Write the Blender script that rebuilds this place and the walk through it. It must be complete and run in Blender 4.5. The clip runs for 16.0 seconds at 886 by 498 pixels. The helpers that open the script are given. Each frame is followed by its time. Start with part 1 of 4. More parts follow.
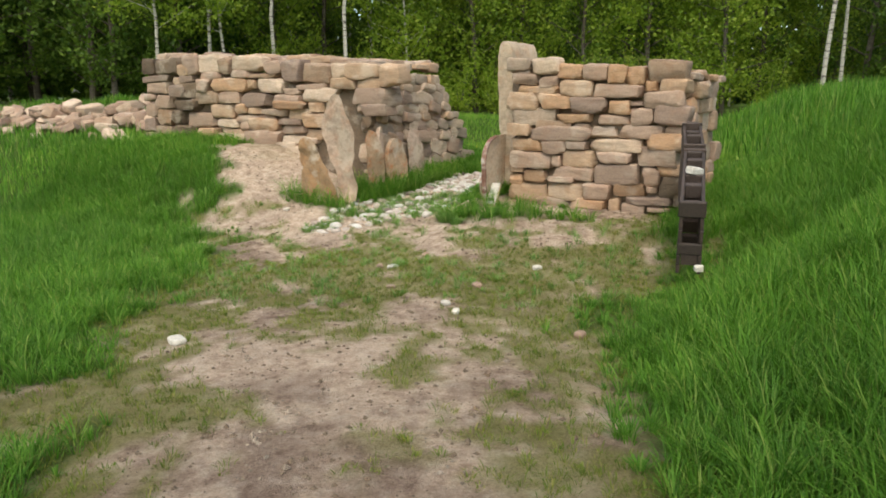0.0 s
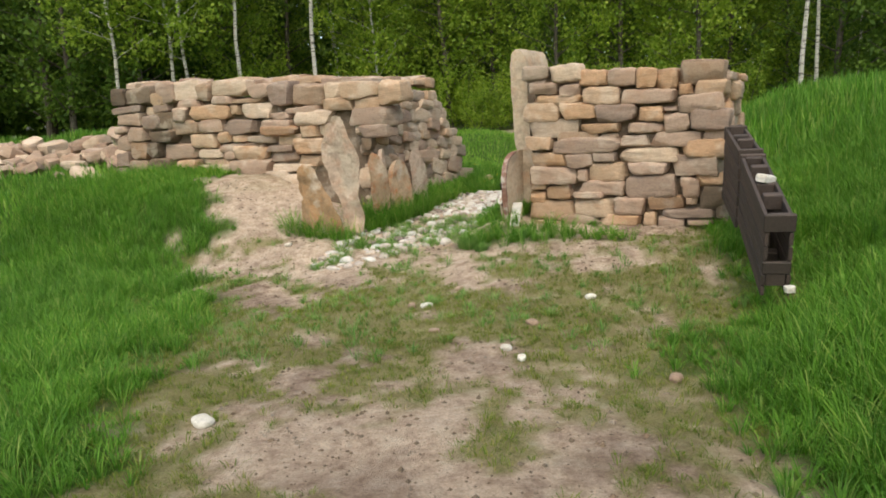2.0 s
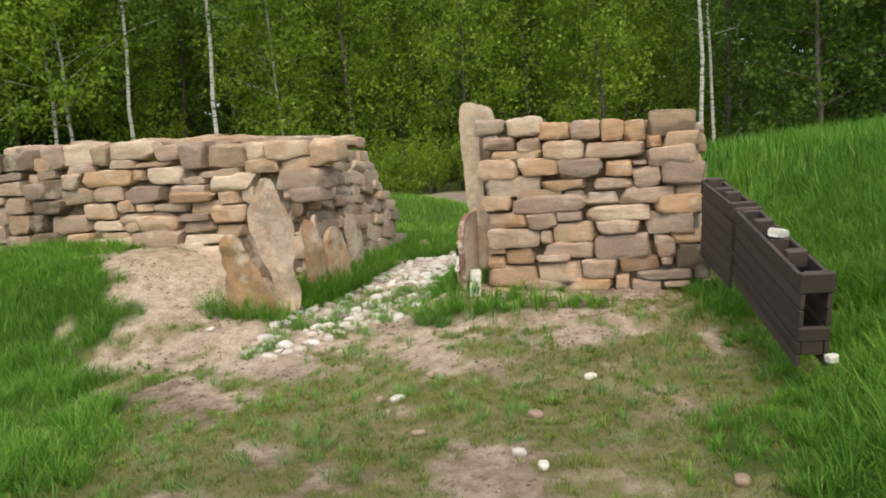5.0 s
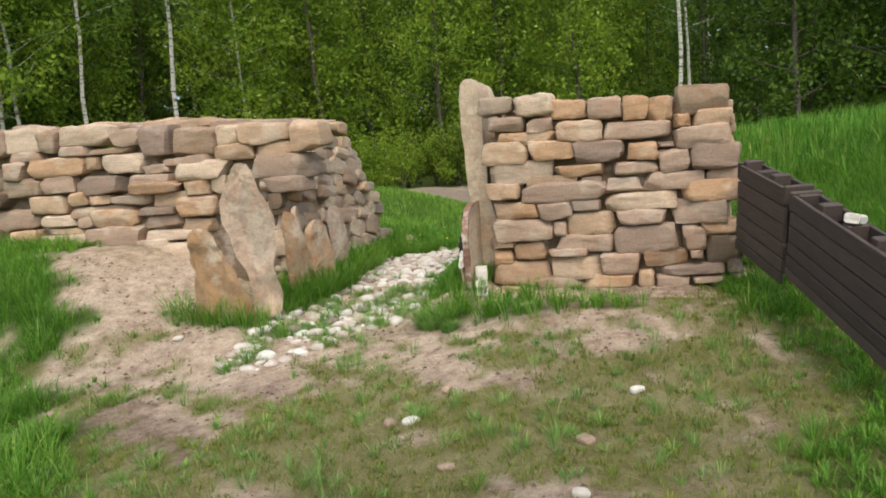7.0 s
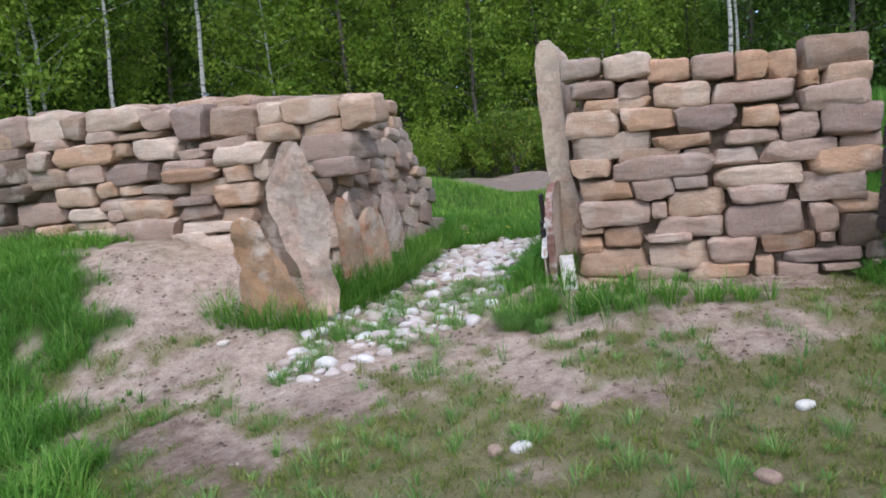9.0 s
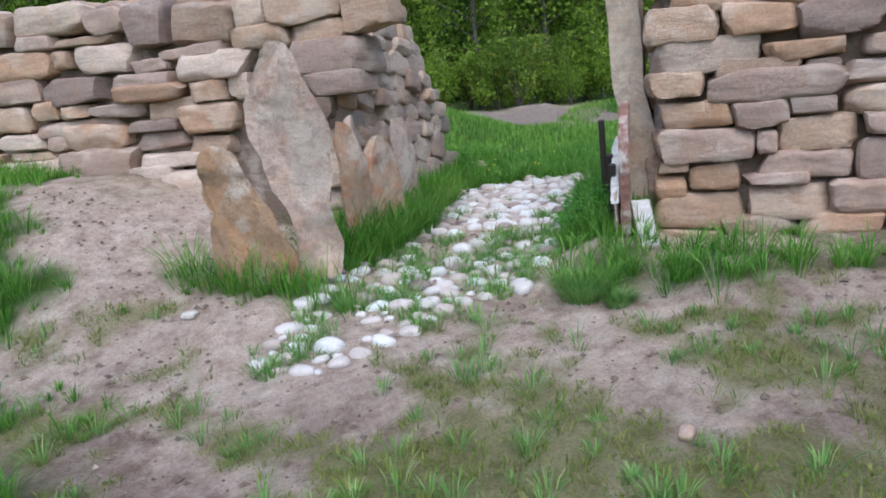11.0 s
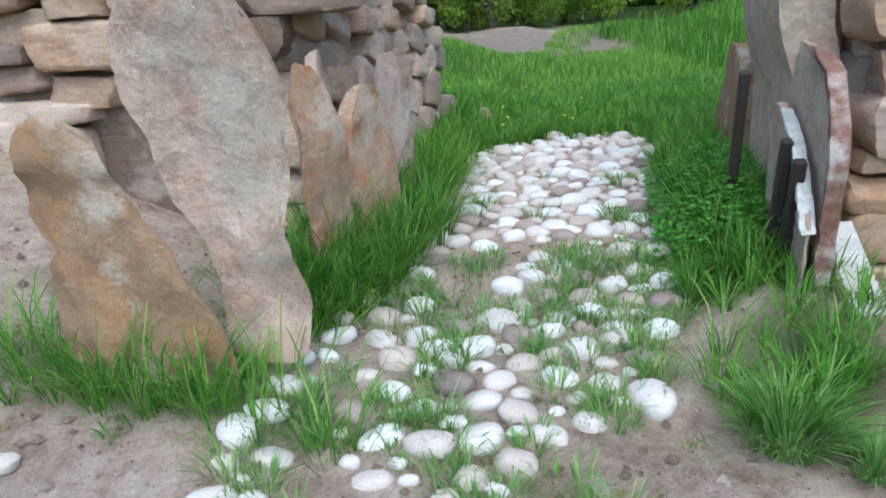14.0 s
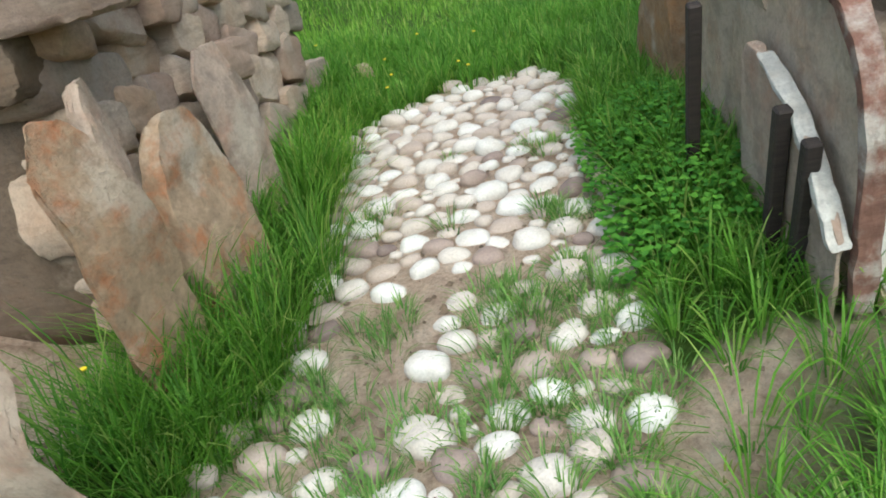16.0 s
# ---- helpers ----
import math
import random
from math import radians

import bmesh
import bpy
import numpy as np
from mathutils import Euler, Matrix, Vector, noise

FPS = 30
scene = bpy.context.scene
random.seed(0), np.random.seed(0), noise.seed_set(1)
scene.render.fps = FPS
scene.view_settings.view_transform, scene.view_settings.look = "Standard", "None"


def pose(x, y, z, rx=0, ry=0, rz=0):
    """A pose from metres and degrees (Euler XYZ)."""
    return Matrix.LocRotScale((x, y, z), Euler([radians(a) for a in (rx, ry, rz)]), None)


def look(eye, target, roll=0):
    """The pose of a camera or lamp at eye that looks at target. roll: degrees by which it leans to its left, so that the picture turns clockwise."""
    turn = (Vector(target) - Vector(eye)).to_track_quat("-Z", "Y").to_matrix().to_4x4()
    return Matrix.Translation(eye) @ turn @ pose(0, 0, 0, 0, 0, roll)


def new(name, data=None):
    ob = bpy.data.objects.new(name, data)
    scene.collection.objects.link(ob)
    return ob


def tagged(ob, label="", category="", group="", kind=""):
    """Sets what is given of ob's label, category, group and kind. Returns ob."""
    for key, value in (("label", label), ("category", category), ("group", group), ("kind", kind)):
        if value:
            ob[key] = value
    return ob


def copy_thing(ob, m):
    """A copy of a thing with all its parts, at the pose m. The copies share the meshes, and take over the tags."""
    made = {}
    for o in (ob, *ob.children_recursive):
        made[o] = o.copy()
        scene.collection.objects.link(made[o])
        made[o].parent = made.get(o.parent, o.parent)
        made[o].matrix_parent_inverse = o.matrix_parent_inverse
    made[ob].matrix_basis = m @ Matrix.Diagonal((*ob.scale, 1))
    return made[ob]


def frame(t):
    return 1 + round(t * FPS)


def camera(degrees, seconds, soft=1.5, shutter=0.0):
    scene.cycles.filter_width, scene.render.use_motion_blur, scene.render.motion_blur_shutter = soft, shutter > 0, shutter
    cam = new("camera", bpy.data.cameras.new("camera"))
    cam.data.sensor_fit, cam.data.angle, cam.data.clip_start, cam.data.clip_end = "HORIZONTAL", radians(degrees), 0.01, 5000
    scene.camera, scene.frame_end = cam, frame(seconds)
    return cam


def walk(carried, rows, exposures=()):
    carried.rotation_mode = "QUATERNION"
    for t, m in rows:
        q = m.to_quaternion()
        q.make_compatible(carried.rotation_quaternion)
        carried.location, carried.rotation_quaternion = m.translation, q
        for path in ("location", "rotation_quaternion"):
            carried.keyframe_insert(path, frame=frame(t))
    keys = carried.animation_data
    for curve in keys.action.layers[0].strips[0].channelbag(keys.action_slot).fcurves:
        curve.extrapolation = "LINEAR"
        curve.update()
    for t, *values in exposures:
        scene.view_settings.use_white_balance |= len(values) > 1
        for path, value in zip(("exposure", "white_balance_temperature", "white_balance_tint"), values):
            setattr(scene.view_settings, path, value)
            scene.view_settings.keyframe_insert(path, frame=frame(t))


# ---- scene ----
cam = camera(65.2, 16.0, soft=1.8)
PATH = [
    (0, (0.482, -0.391, 1.367), (0.377, 1.559, 0.937), -0.4),
    (0.5, (0.237, -0.206, 1.354), (0.24, 1.759, 0.984), 0.1),
    (1, (0.087, 0.027, 1.359), (0.057, 2.001, 1.04), -1.8),
    (1.5, (-0.131, 0.22, 1.362), (-0.038, 2.185, 1.0), -4.1),
    (2, (-0.202, 0.41, 1.375), (-0.212, 2.372, 0.988), -3.4),
    (2.5, (-0.44, 0.487, 1.407), (-0.225, 2.459, 1.146), -6.0),
    (3, (-0.503, 0.712, 1.396), (-0.329, 2.697, 1.227), -4.7),
    (3.5, (-0.545, 0.861, 1.375), (-0.407, 2.847, 1.187), -7.0),
    (4, (-0.713, 0.953, 1.287), (-0.483, 2.934, 1.127), -3.1),
    (4.2, (-0.72, 1.044, 1.346), (-0.463, 3.016, 1.129), -3.5),
    (6.3, (-0.747, 2.047, 1.195), (-0.43, 4.013, 1.009), -5.5),
    (6.5, (-0.793, 2.13, 1.183), (-0.323, 4.069, 1.039), -5.5),
    (7, (-0.947, 2.353, 1.209), (-0.562, 4.302, 0.978), -4.6),
    (7.5, (-0.934, 2.577, 1.141), (-0.735, 4.542, 0.823), -5.2),
    (8, (-1.02, 2.742, 1.114), (-0.645, 4.686, 0.836), -4.9),
    (8.5, (-1.121, 3.076, 1.072), (-0.814, 5.032, 0.793), -5.7),
    (9, (-1.222, 3.304, 1.082), (-0.911, 5.265, 0.845), -5.8),
    (9.5, (-1.222, 3.625, 1.078), (-0.871, 5.575, 0.81), -6.3),
    (10, (-1.3, 3.909, 1.018), (-0.912, 5.858, 0.796), -4.2),
    (10.2, (-1.318, 4.133, 0.941), (-0.973, 6.085, 0.675), -4.1),
    (12.3, (-1.268, 5.539, 1.038), (-0.906, 7.448, 0.568), -6.9),
    (12.5, (-1.204, 5.758, 1.023), (-0.802, 7.693, 0.712), -6.6),
    (13, (-1.159, 6.083, 1.021), (-0.815, 8.005, 0.589), -5.1),
    (13.5, (-1.272, 6.572, 1.042), (-0.757, 8.409, 0.443), -4.2),
    (14, (-1.269, 6.853, 1.045), (-0.831, 8.697, 0.404), -3.7),
    (14.5, (-1.125, 7.084, 1.087), (-0.725, 8.897, 0.343), -9.4),
    (15, (-1.094, 7.385, 1.091), (-0.323, 9.025, 0.245), -9.2),
    (15.5, (-1.001, 7.571, 1.134), (-0.252, 9.196, 0.242), -9.3),
    (16, (-0.81, 7.749, 1.161), (-0.242, 9.455, 0.286), -13.7),
]
walk(cam, [(t, look(eye, target, roll)) for t, eye, target, roll in PATH],
     exposures=[(0, 0.34, 7000, -1), (7, 0.44, 6800, 1), (8.5, 0.32, 5750, 10), (10.2, 0.32, 5350, 8), (12.5, 0.58, 5150, 3), (14.5, 0.62, 5300, -1), (16, 0.68, 6050, -5)])

# ---- light: a bright, thinly overcast spring day ----
world = bpy.data.worlds.new("sky")
scene.world = world
world.use_nodes = True
wn = world.node_tree.nodes
sky = wn.new("ShaderNodeTexSky")
sky.sky_type, sky.sun_disc = "NISHITA", False
sky.sun_elevation, sky.sun_rotation = radians(60), radians(188)
sky.dust_density, sky.air_density = 4.0, 1.0
world.node_tree.links.new(sky.outputs[0], wn["Background"].inputs[0])
wn["Background"].inputs[1].default_value = 0.24
sun = new("sun", bpy.data.lights.new("sun", "SUN"))
sun.data.energy, sun.data.angle, sun.data.color = 0.7, radians(80), (1.0, 0.95, 0.86)
sun.matrix_basis = look((-.7, -5.1, 9.0), (0, 0, 0))

# ---- plan: the monument stands turned to the walk; u runs along its front, v into it ----
UX, UY = 0.884, -0.467
TURNED = -27.85


def W(u, v, z=0.0):
    return Vector((UX * u - UY * v, UY * u + UX * v, z))


def uv(x, y):
    return UX * x + UY * y, -UY * x + UX * y


def smooth(a):
    a = np.clip(a, 0, 1)
    return a * a * (3 - 2 * a)


rng = np.random.default_rng(7)
TABLE = rng.random((64, 64))


def wave(x, y, size):
    """Smooth random field from 0 to 1 over the plan."""
    x, y = np.asarray(x) / size + 500.0, np.asarray(y) / size + 500.0
    i, j = np.floor(x).astype(int), np.floor(y).astype(int)
    a, b = smooth(x - i), smooth(y - j)
    p = lambda m, n: TABLE[m % 64, n % 64]
    return (p(i, j) * (1 - a) + p(i + 1, j) * a) * (1 - b) + (p(i, j + 1) * (1 - a) + p(i + 1, j + 1) * a) * b


def toe(y):
    return np.interp(y, [-5, 2.8, 4.5, 5.4, 5.6, 8.5, 9.5, 20], [1.5, 1.1, 1.3, 1.8, 2.45, 3.2, 3.4, 6.0])


def ground_z(x, y):
    x, y = np.asarray(x, float), np.asarray(y, float)
    u, v = uv(x, y)
    vv = v + (np.hypot(x + 1, y - 3) + 1.9 - v) * smooth((v - 11) / 4)
    z = np.interp(vv, [-20, 2, 4.5, 5.8, 6.9, 7.6, 8.4, 9.5, 11, 14, 20, 23, 25, 40, 400], [-.3, -.34, -.45, -.39, -.22, -.14, -.06, -.01, .02, .06, .12, .42, .5, .7, 2.5])
    z = z + 1.2 * smooth((x - toe(y)) / 3.4) * smooth((24 - y) / 8)
    z = z + 0.55 * smooth((-5.9 - u) / 1.9) * smooth((v - 5.6) / 2.4) * smooth((22 - v) / 6)
    z = z + 0.15 * smooth((-5.25 - u) / .45) * smooth((v - 6.3) / .8) * smooth((22 - v) / 6)
    z = z + 0.12 * smooth((u + 4.12) / .35) * smooth((-3.3 - u) / .2) * smooth((v - 7.5) / .5) * smooth((11 - v) / 2)
    z = z + 0.02 * smooth((u + 3.6) / 0.8) * smooth((v - 7.3) / 1.0) * smooth((11 - v) / 2)
    z = z + 0.05 * smooth((v - 7.25 + .12 * wave(x, y, .3)) / .05) * smooth((u + 3.6) / .5) * smooth((8.2 - v) / .5)
    z = z + .28 * (wave(x, y, .9) - .5) * smooth((vv - 18.5) / 2) * smooth((26 - vv) / 2)
    return z + 0.012 * (wave(x, y + 7, 0.085) - .5) + 0.05 * (wave(x, y, 0.9) - .5) + 0.022 * (wave(x, y, 0.22) - .5) + 0.1 * (wave(x, y, 3.1) - .5)


def path_left(v):
    return np.interp(v, [6.3, 6.6, 7.45, 8.15, 8.75, 9.3, 10.6, 11.2], [-5.35, -5.42, -5.5, -5.34, -5.22, -5.32, -5.42, -4.9])


def path_right(v):
    return np.interp(v, [6.3, 6.62, 7.1, 7.55, 8.0, 9.1, 9.7, 10.75, 11.2], [-5.15, -4.91, -4.56, -4.22, -4.11, -4.03, -4.08, -4.03, -4.2])


def path_mid(v):
    return (path_left(v) + path_right(v)) / 2


def path_half(v):
    return (path_right(v) - path_left(v)) / 2


def on_path(x, y, grow=0.0):
    u, v = uv(x, y)
    return (v > 6.5 - grow) & (v < 11.15 + grow) & (np.abs(u - path_mid(v)) < path_half(v) + grow)


def in_walls(x, y):
    u, v = uv(x, y)
    return ((v > 8.4) & (v < 10.6) & (((u > -11) & (u < -5.62)) | ((u > -3.5) & (u < -1.15))))


def lush(x, y):
    """How thickly tall grass grows, 0 to 1."""
    u, v = uv(x, y)
    n = wave(x, y, 0.55) * .6 + wave(x, y, 0.2) * .4
    a = smooth((x - toe(y)) / 0.5)
    left = np.interp(y, [-3, 2.7, 4.66, 6.5, 8.5, 11], [-1.2, -1.35, -2.05, -2.35, -2.75, -3.4])
    a = np.maximum(a, smooth((left - x) / 1.0 + (n - .5) * 2.0))
    a = np.maximum(a, smooth(1.2 - np.abs(x - toe(y) + .12) / .32) * ((y > 4.7) & (y < 8.0)) * (.35 + .6 * n))
    a = np.maximum(a, smooth((v - 11.0) / 0.6) * (np.hypot(x + 1, y - 3) < 17.8 + wave(x, y, 2.0)))
    a = np.maximum(a, ((u > -5.75) & (u < path_mid(v) - path_half(v) + .06) & (v > 7.7)) * 1.0)
    a = np.maximum(a, ((u < -3.5) & (u > path_mid(v) + path_half(v) + .02) & (v > 8.0)) * 1.0)
    a = np.maximum(a, smooth(1.3 - np.hypot((u + 3.3) / .7, (v - 7.65) / .36)) * smooth((n - .33) * 4) * .9)
    a = np.maximum(a, smooth(1.3 - np.hypot((u + 5.8) / .7, (v - 7.2) / .16)) * (.5 + .5 * n))
    a = np.maximum(a, smooth(1.25 - np.hypot((u + 3.66) / .3, (v - 7.75) / .5)) * smooth((n - .1) * 4) * .6)
    a = np.maximum(a, smooth((n - .48) * 6) * ((v > 7.55) & (v < 8.3) & (u > -3.4) & (u < -1.0)) * .55)
    return np.where(in_walls(x, y), 0, a)


def thin(x, y):
    """How thickly short, worn grass grows, 0 to 1."""
    u, v = uv(x, y)
    n = wave(x + 9, y, 0.45) * .55 + wave(x, y + 5, 0.14) * .45
    band = np.interp(y, [-4, 1.5, 2.5, 4.0, 5.2, 5.7, 6.8, 7.6, 8.5, 12], [.3, .15, .1, .1, .46, .68, .6, .2, .1, .2])
    edge = np.maximum(smooth(1 - (toe(y) - x) / .9), smooth(1 - (x - np.interp(y, [2.7, 4.66, 6.5, 9], [-1.3, -2.1, -2.8, -3.1])) / 1.0))
    edge = edge * smooth((8.2 - y) / 1.0)
    a = smooth((n - .62 + band * .6 + edge * .3) * 4) * np.where((v > 6.9) & (u < -5.2), .25, 1)
    return np.where(in_walls(x, y) | on_path(x, y), 0, a)


# ---- materials ----
def material(name):
    m = bpy.data.materials.new(name)
    m.use_nodes = True
    return m, m.node_tree.nodes, m.node_tree.links, m.node_tree.nodes["Principled BSDF"]


def ramp(nodes, links, source, stops):
    r = nodes.new("ShaderNodeValToRGB")
    while len(r.color_ramp.elements) < len(stops):
        r.color_ramp.elements.new(0.5)
    for e, (p, c) in zip(r.color_ramp.elements, stops):
        e.position, e.color = p, (*c, 1)
    links.new(source, r.inputs[0])
    return r.outputs[0]


def noise_out(nodes, links, scale, detail=6.0, vector=None, rough=0.6):
    n = nodes.new("ShaderNodeTexNoise")
    n.inputs["Scale"].default_value, n.inputs["Detail"].default_value, n.inputs["Roughness"].default_value = scale, detail, rough
    if vector is not None:
        links.new(vector, n.inputs["Vector"])
    return n.outputs[0]


def mixed(nodes, links, fac, a, b, how="MIX"):
    m = nodes.new("ShaderNodeMix")
    m.data_type, m.blend_type = "RGBA", how
    for s, val in ((m.inputs[0], fac), (m.inputs[6], a), (m.inputs[7], b)):
        if isinstance(val, (int, float)):
            s.default_value = val
        elif isinstance(val, tuple):
            s.default_value = (*val, 1)
        else:
            links.new(val, s)
    return m.outputs[2]


def bump(nodes, links, bsdf, height, strength, distance):
    b = nodes.new("ShaderNodeBump")
    b.inputs["Strength"].default_value, b.inputs["Distance"].default_value = strength, distance
    links.new(height, b.inputs["Height"])
    links.new(b.outputs[0], bsdf.inputs["Normal"])


def scaled(c, k):
    return tuple(min(1, x * k) for x in c)


def rock(name, base, stain, streak=0.4, fine=1.0, vary=0.3, patchy=False):
    """Sandstone: mottled grain, rust stains, pale scuffs, tone varying from stone to stone."""
    m, nodes, links, bsdf = material(name)
    geo, info = nodes.new("ShaderNodeNewGeometry"), nodes.new("ShaderNodeObjectInfo")
    pos = geo.outputs["Position"]
    grain = noise_out(nodes, links, 42 * fine, 9, pos, .75)
    blot = noise_out(nodes, links, 6.5, 6, pos, .65)
    big = noise_out(nodes, links, 2.6, 5, pos, .6)
    lay = nodes.new("ShaderNodeMapping")
    lay.inputs["Rotation"].default_value, lay.inputs["Scale"].default_value = (.3, .5, .4), ((4, 4, 6) if patchy else (2.5, 2.5, 13))
    links.new(pos, lay.inputs[0])
    bed = noise_out(nodes, links, 1.6, 7, lay.outputs[0], .7)
    pits = noise_out(nodes, links, 150 * fine, 3, pos, .6)
    c = ramp(nodes, links, grain, [(.25, scaled(base, .7)), (.5, base), (.75, scaled(base, 1.22))])
    f = ramp(nodes, links, blot, [(.48, (0, 0, 0)), (.64, (streak,) * 3)])
    c = mixed(nodes, links, f, c, stain)
    f = ramp(nodes, links, big, [(.53, (0, 0, 0)), (.62, (.75 if patchy else .4,) * 3)])
    c = mixed(nodes, links, f, c, (.59, .50, .41))
    c = mixed(nodes, links, ramp(nodes, links, bed, [(.38, (.55,) * 3), (.5, (0, 0, 0))]), c, scaled(base, .6))
    if patchy:
        other = noise_out(nodes, links, 3.4, 6, geo.outputs["Position"], .7)
        c = mixed(nodes, links, ramp(nodes, links, other, [(.36, (.7,) * 3), (.46, (0, 0, 0))]), c, scaled(base, .66))
    c = mixed(nodes, links, 1.0, c, ramp(nodes, links, pits, [(.3, (.84,) * 3), (.5, (1, 1, 1))]), "MULTIPLY")
    tone = ramp(nodes, links, info.outputs["Random"], [(0, (1 - vary, 1 - vary, 1 - vary * .95)), (.5, (1, .97, .93)), (1, (1 + vary * .3, 1 + vary * .3, 1 + vary * .32))])
    c = mixed(nodes, links, 1.0, c, tone, "MULTIPLY")
    links.new(c, bsdf.inputs["Base Color"])
    bsdf.inputs["Roughness"].default_value = .88
    bsdf.inputs["Specular IOR Level"].default_value = .25
    bump(nodes, links, bsdf, mixed(nodes, links, .5, grain, mixed(nodes, links, .5, bed, other) if patchy else mixed(nodes, links, .5, blot, bed)), 1.0, .05 if patchy else .03)
    return m


ROCK = {
    "b": rock("buff_sandstone", (.46, .322, .222), (.42, .24, .14), vary=.32),
    "o": rock("ochre_sandstone", (.455, .29, .18), (.42, .21, .11), vary=.36),
    "g": rock("grey_brown_sandstone", (.41, .297, .232), (.38, .225, .15), vary=.32),
    "p": rock("pale_sandstone", (.53, .41, .315), (.44, .28, .185), vary=.36),
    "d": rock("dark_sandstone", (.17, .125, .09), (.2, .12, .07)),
}
SLAB = rock("pale_slab_stone", (.55, .42, .335), (.5, .28, .19), .55, .5, .1, True)
TAN_SLAB = rock("tan_slab_stone", (.40, .26, .155), (.42, .21, .085), .7, .5, .1, True)
RED_SLAB = rock("rust_stained_stone", (.46, .325, .22), (.48, .19, .085), .85, .5, .1, True)
GREY_SLAB = rock("grey_brown_slab_stone", (.56, .455, .35), (.46, .27, .17), .5, .6, .1, True)
RUST = rock("dark_red_stone", (.26, .135, .10), (.58, .52, .46), .9, .8, .1)
CHALK = rock("chalky_white_stone", (.66, .63, .58), (.5, .42, .33), .35, 1, .1)
RUBBLE = rock("pinkish_rubble", (.40, .285, .215), (.36, .2, .14))


def pebble():
    m, nodes, links, bsdf = material("pale_river_cobble")
    geo, info = nodes.new("ShaderNodeNewGeometry"), nodes.new("ShaderNodeObjectInfo")
    pos = geo.outputs["Position"]
    c = ramp(nodes, links, info.outputs["Random"], [(0, (.12, .085, .08)), (.08, (.26, .19, .165)), (.2, (.38, .305, .26)), (.45, (.47, .405, .355)), (.72, (.53, .485, .445)), (1, (.62, .60, .57))])
    c = mixed(nodes, links, ramp(nodes, links, noise_out(nodes, links, 14, 6, pos), [(.42, (0, 0, 0)), (.72, (.35,) * 3)]), c, (.38, .29, .22))
    c = mixed(nodes, links, 1.0, c, ramp(nodes, links, noise_out(nodes, links, 120, 3, pos), [(.3, (.8, .8, .8)), (.7, (1.08, 1.08, 1.08))]), "MULTIPLY")
    links.new(c, bsdf.inputs["Base Color"])
    bsdf.inputs["Roughness"].default_value = .7
    bump(nodes, links, bsdf, noise_out(nodes, links, 60, 6, pos), .25, .01)
    return m


def soil_and_turf():
    m, nodes, links, bsdf = material("sandy_soil_and_turf")
    geo = nodes.new("ShaderNodeNewGeometry")
    pos = geo.outputs["Position"]
    at = nodes.new("ShaderNodeAttribute")
    at.attribute_name = "cover"
    sep = nodes.new("ShaderNodeSeparateColor")
    links.new(at.outputs["Color"], sep.inputs[0])
    patch, crumb, mid = noise_out(nodes, links, 1.5, 7, pos, .65), noise_out(nodes, links, 70, 9, pos, .8), noise_out(nodes, links, 8, 9, pos, .75)
    sand = ramp(nodes, links, mid, [(.32, (.33, .225, .165)), (.5, (.57, .435, .335)), (.68, (.72, .605, .49))])
    damp = ramp(nodes, links, mid, [(.32, (.14, .09, .07)), (.5, (.31, .22, .17)), (.7, (.46, .355, .285))])
    pale = ramp(nodes, links, at.outputs["Alpha"], [(0, (1, 1, 1)), (1, (.12, .12, .12))])
    wet = mixed(nodes, links, 1.0, ramp(nodes, links, patch, [(.42, (0, 0, 0)), (.56, (.9,) * 3)]), pale, "MULTIPLY")
    sand = mixed(nodes, links, wet, sand, damp)
    sand = mixed(nodes, links, .9, sand, ramp(nodes, links, crumb, [(.28, (.42, .4, .37)), (.48, (1, 1, 1)), (.72, (1.35, 1.32, 1.3))]), "MULTIPLY")
    dry = ramp(nodes, links, crumb, [(.3, (.09, .10, .02)), (.55, (.22, .22, .06)), (.75, (.34, .28, .12))])
    turf = ramp(nodes, links, crumb, [(.3, (.035, .07, .012)), (.7, (.10, .17, .03))])
    dark = ramp(nodes, links, mid, [(.3, (.17, .13, .105)), (.7, (.34, .27, .22))])
    c = mixed(nodes, links, sep.outputs[1], sand, dry)
    c = mixed(nodes, links, sep.outputs[0], c, turf)
    c = mixed(nodes, links, sep.outputs[2], c, dark)
    links.new(c, bsdf.inputs["Base Color"])
    bsdf.inputs["Roughness"].default_value = .95
    bsdf.inputs["Specular IOR Level"].default_value = .1
    bump(nodes, links, bsdf, mixed(nodes, links, .6, crumb, mid), 1.0, .09)
    return m


def leafy(name, dark, light, tip=None, through_light=.45):
    """Thin leaves or blades that let light through, each of its own tone."""
    m, nodes, links, bsdf = material(name)
    geo = nodes.new("ShaderNodeNewGeometry")
    c = ramp(nodes, links, geo.outputs["Random Per Island"], [(0, dark), (.8, light), (1, tip or light)])
    c = mixed(nodes, links, 1.0, c, ramp(nodes, links, noise_out(nodes, links, .55, 3, geo.outputs["Position"]), [(.3, (.7, .75, .7)), (.7, (1.25, 1.2, 1.1))]), "MULTIPLY")
    links.new(c, bsdf.inputs["Base Color"])
    bsdf.inputs["Roughness"].default_value = .55
    bsdf.inputs["Specular IOR Level"].default_value = .25
    tr, mix = nodes.new("ShaderNodeBsdfTranslucent"), nodes.new("ShaderNodeMixShader")
    links.new(c, tr.inputs[0])
    mix.inputs[0].default_value = through_light
    links.new(bsdf.outputs[0], mix.inputs[1])
    links.new(tr.outputs[0], mix.inputs[2])
    links.new(mix.outputs[0], nodes["Material Output"].inputs[0])
    return m


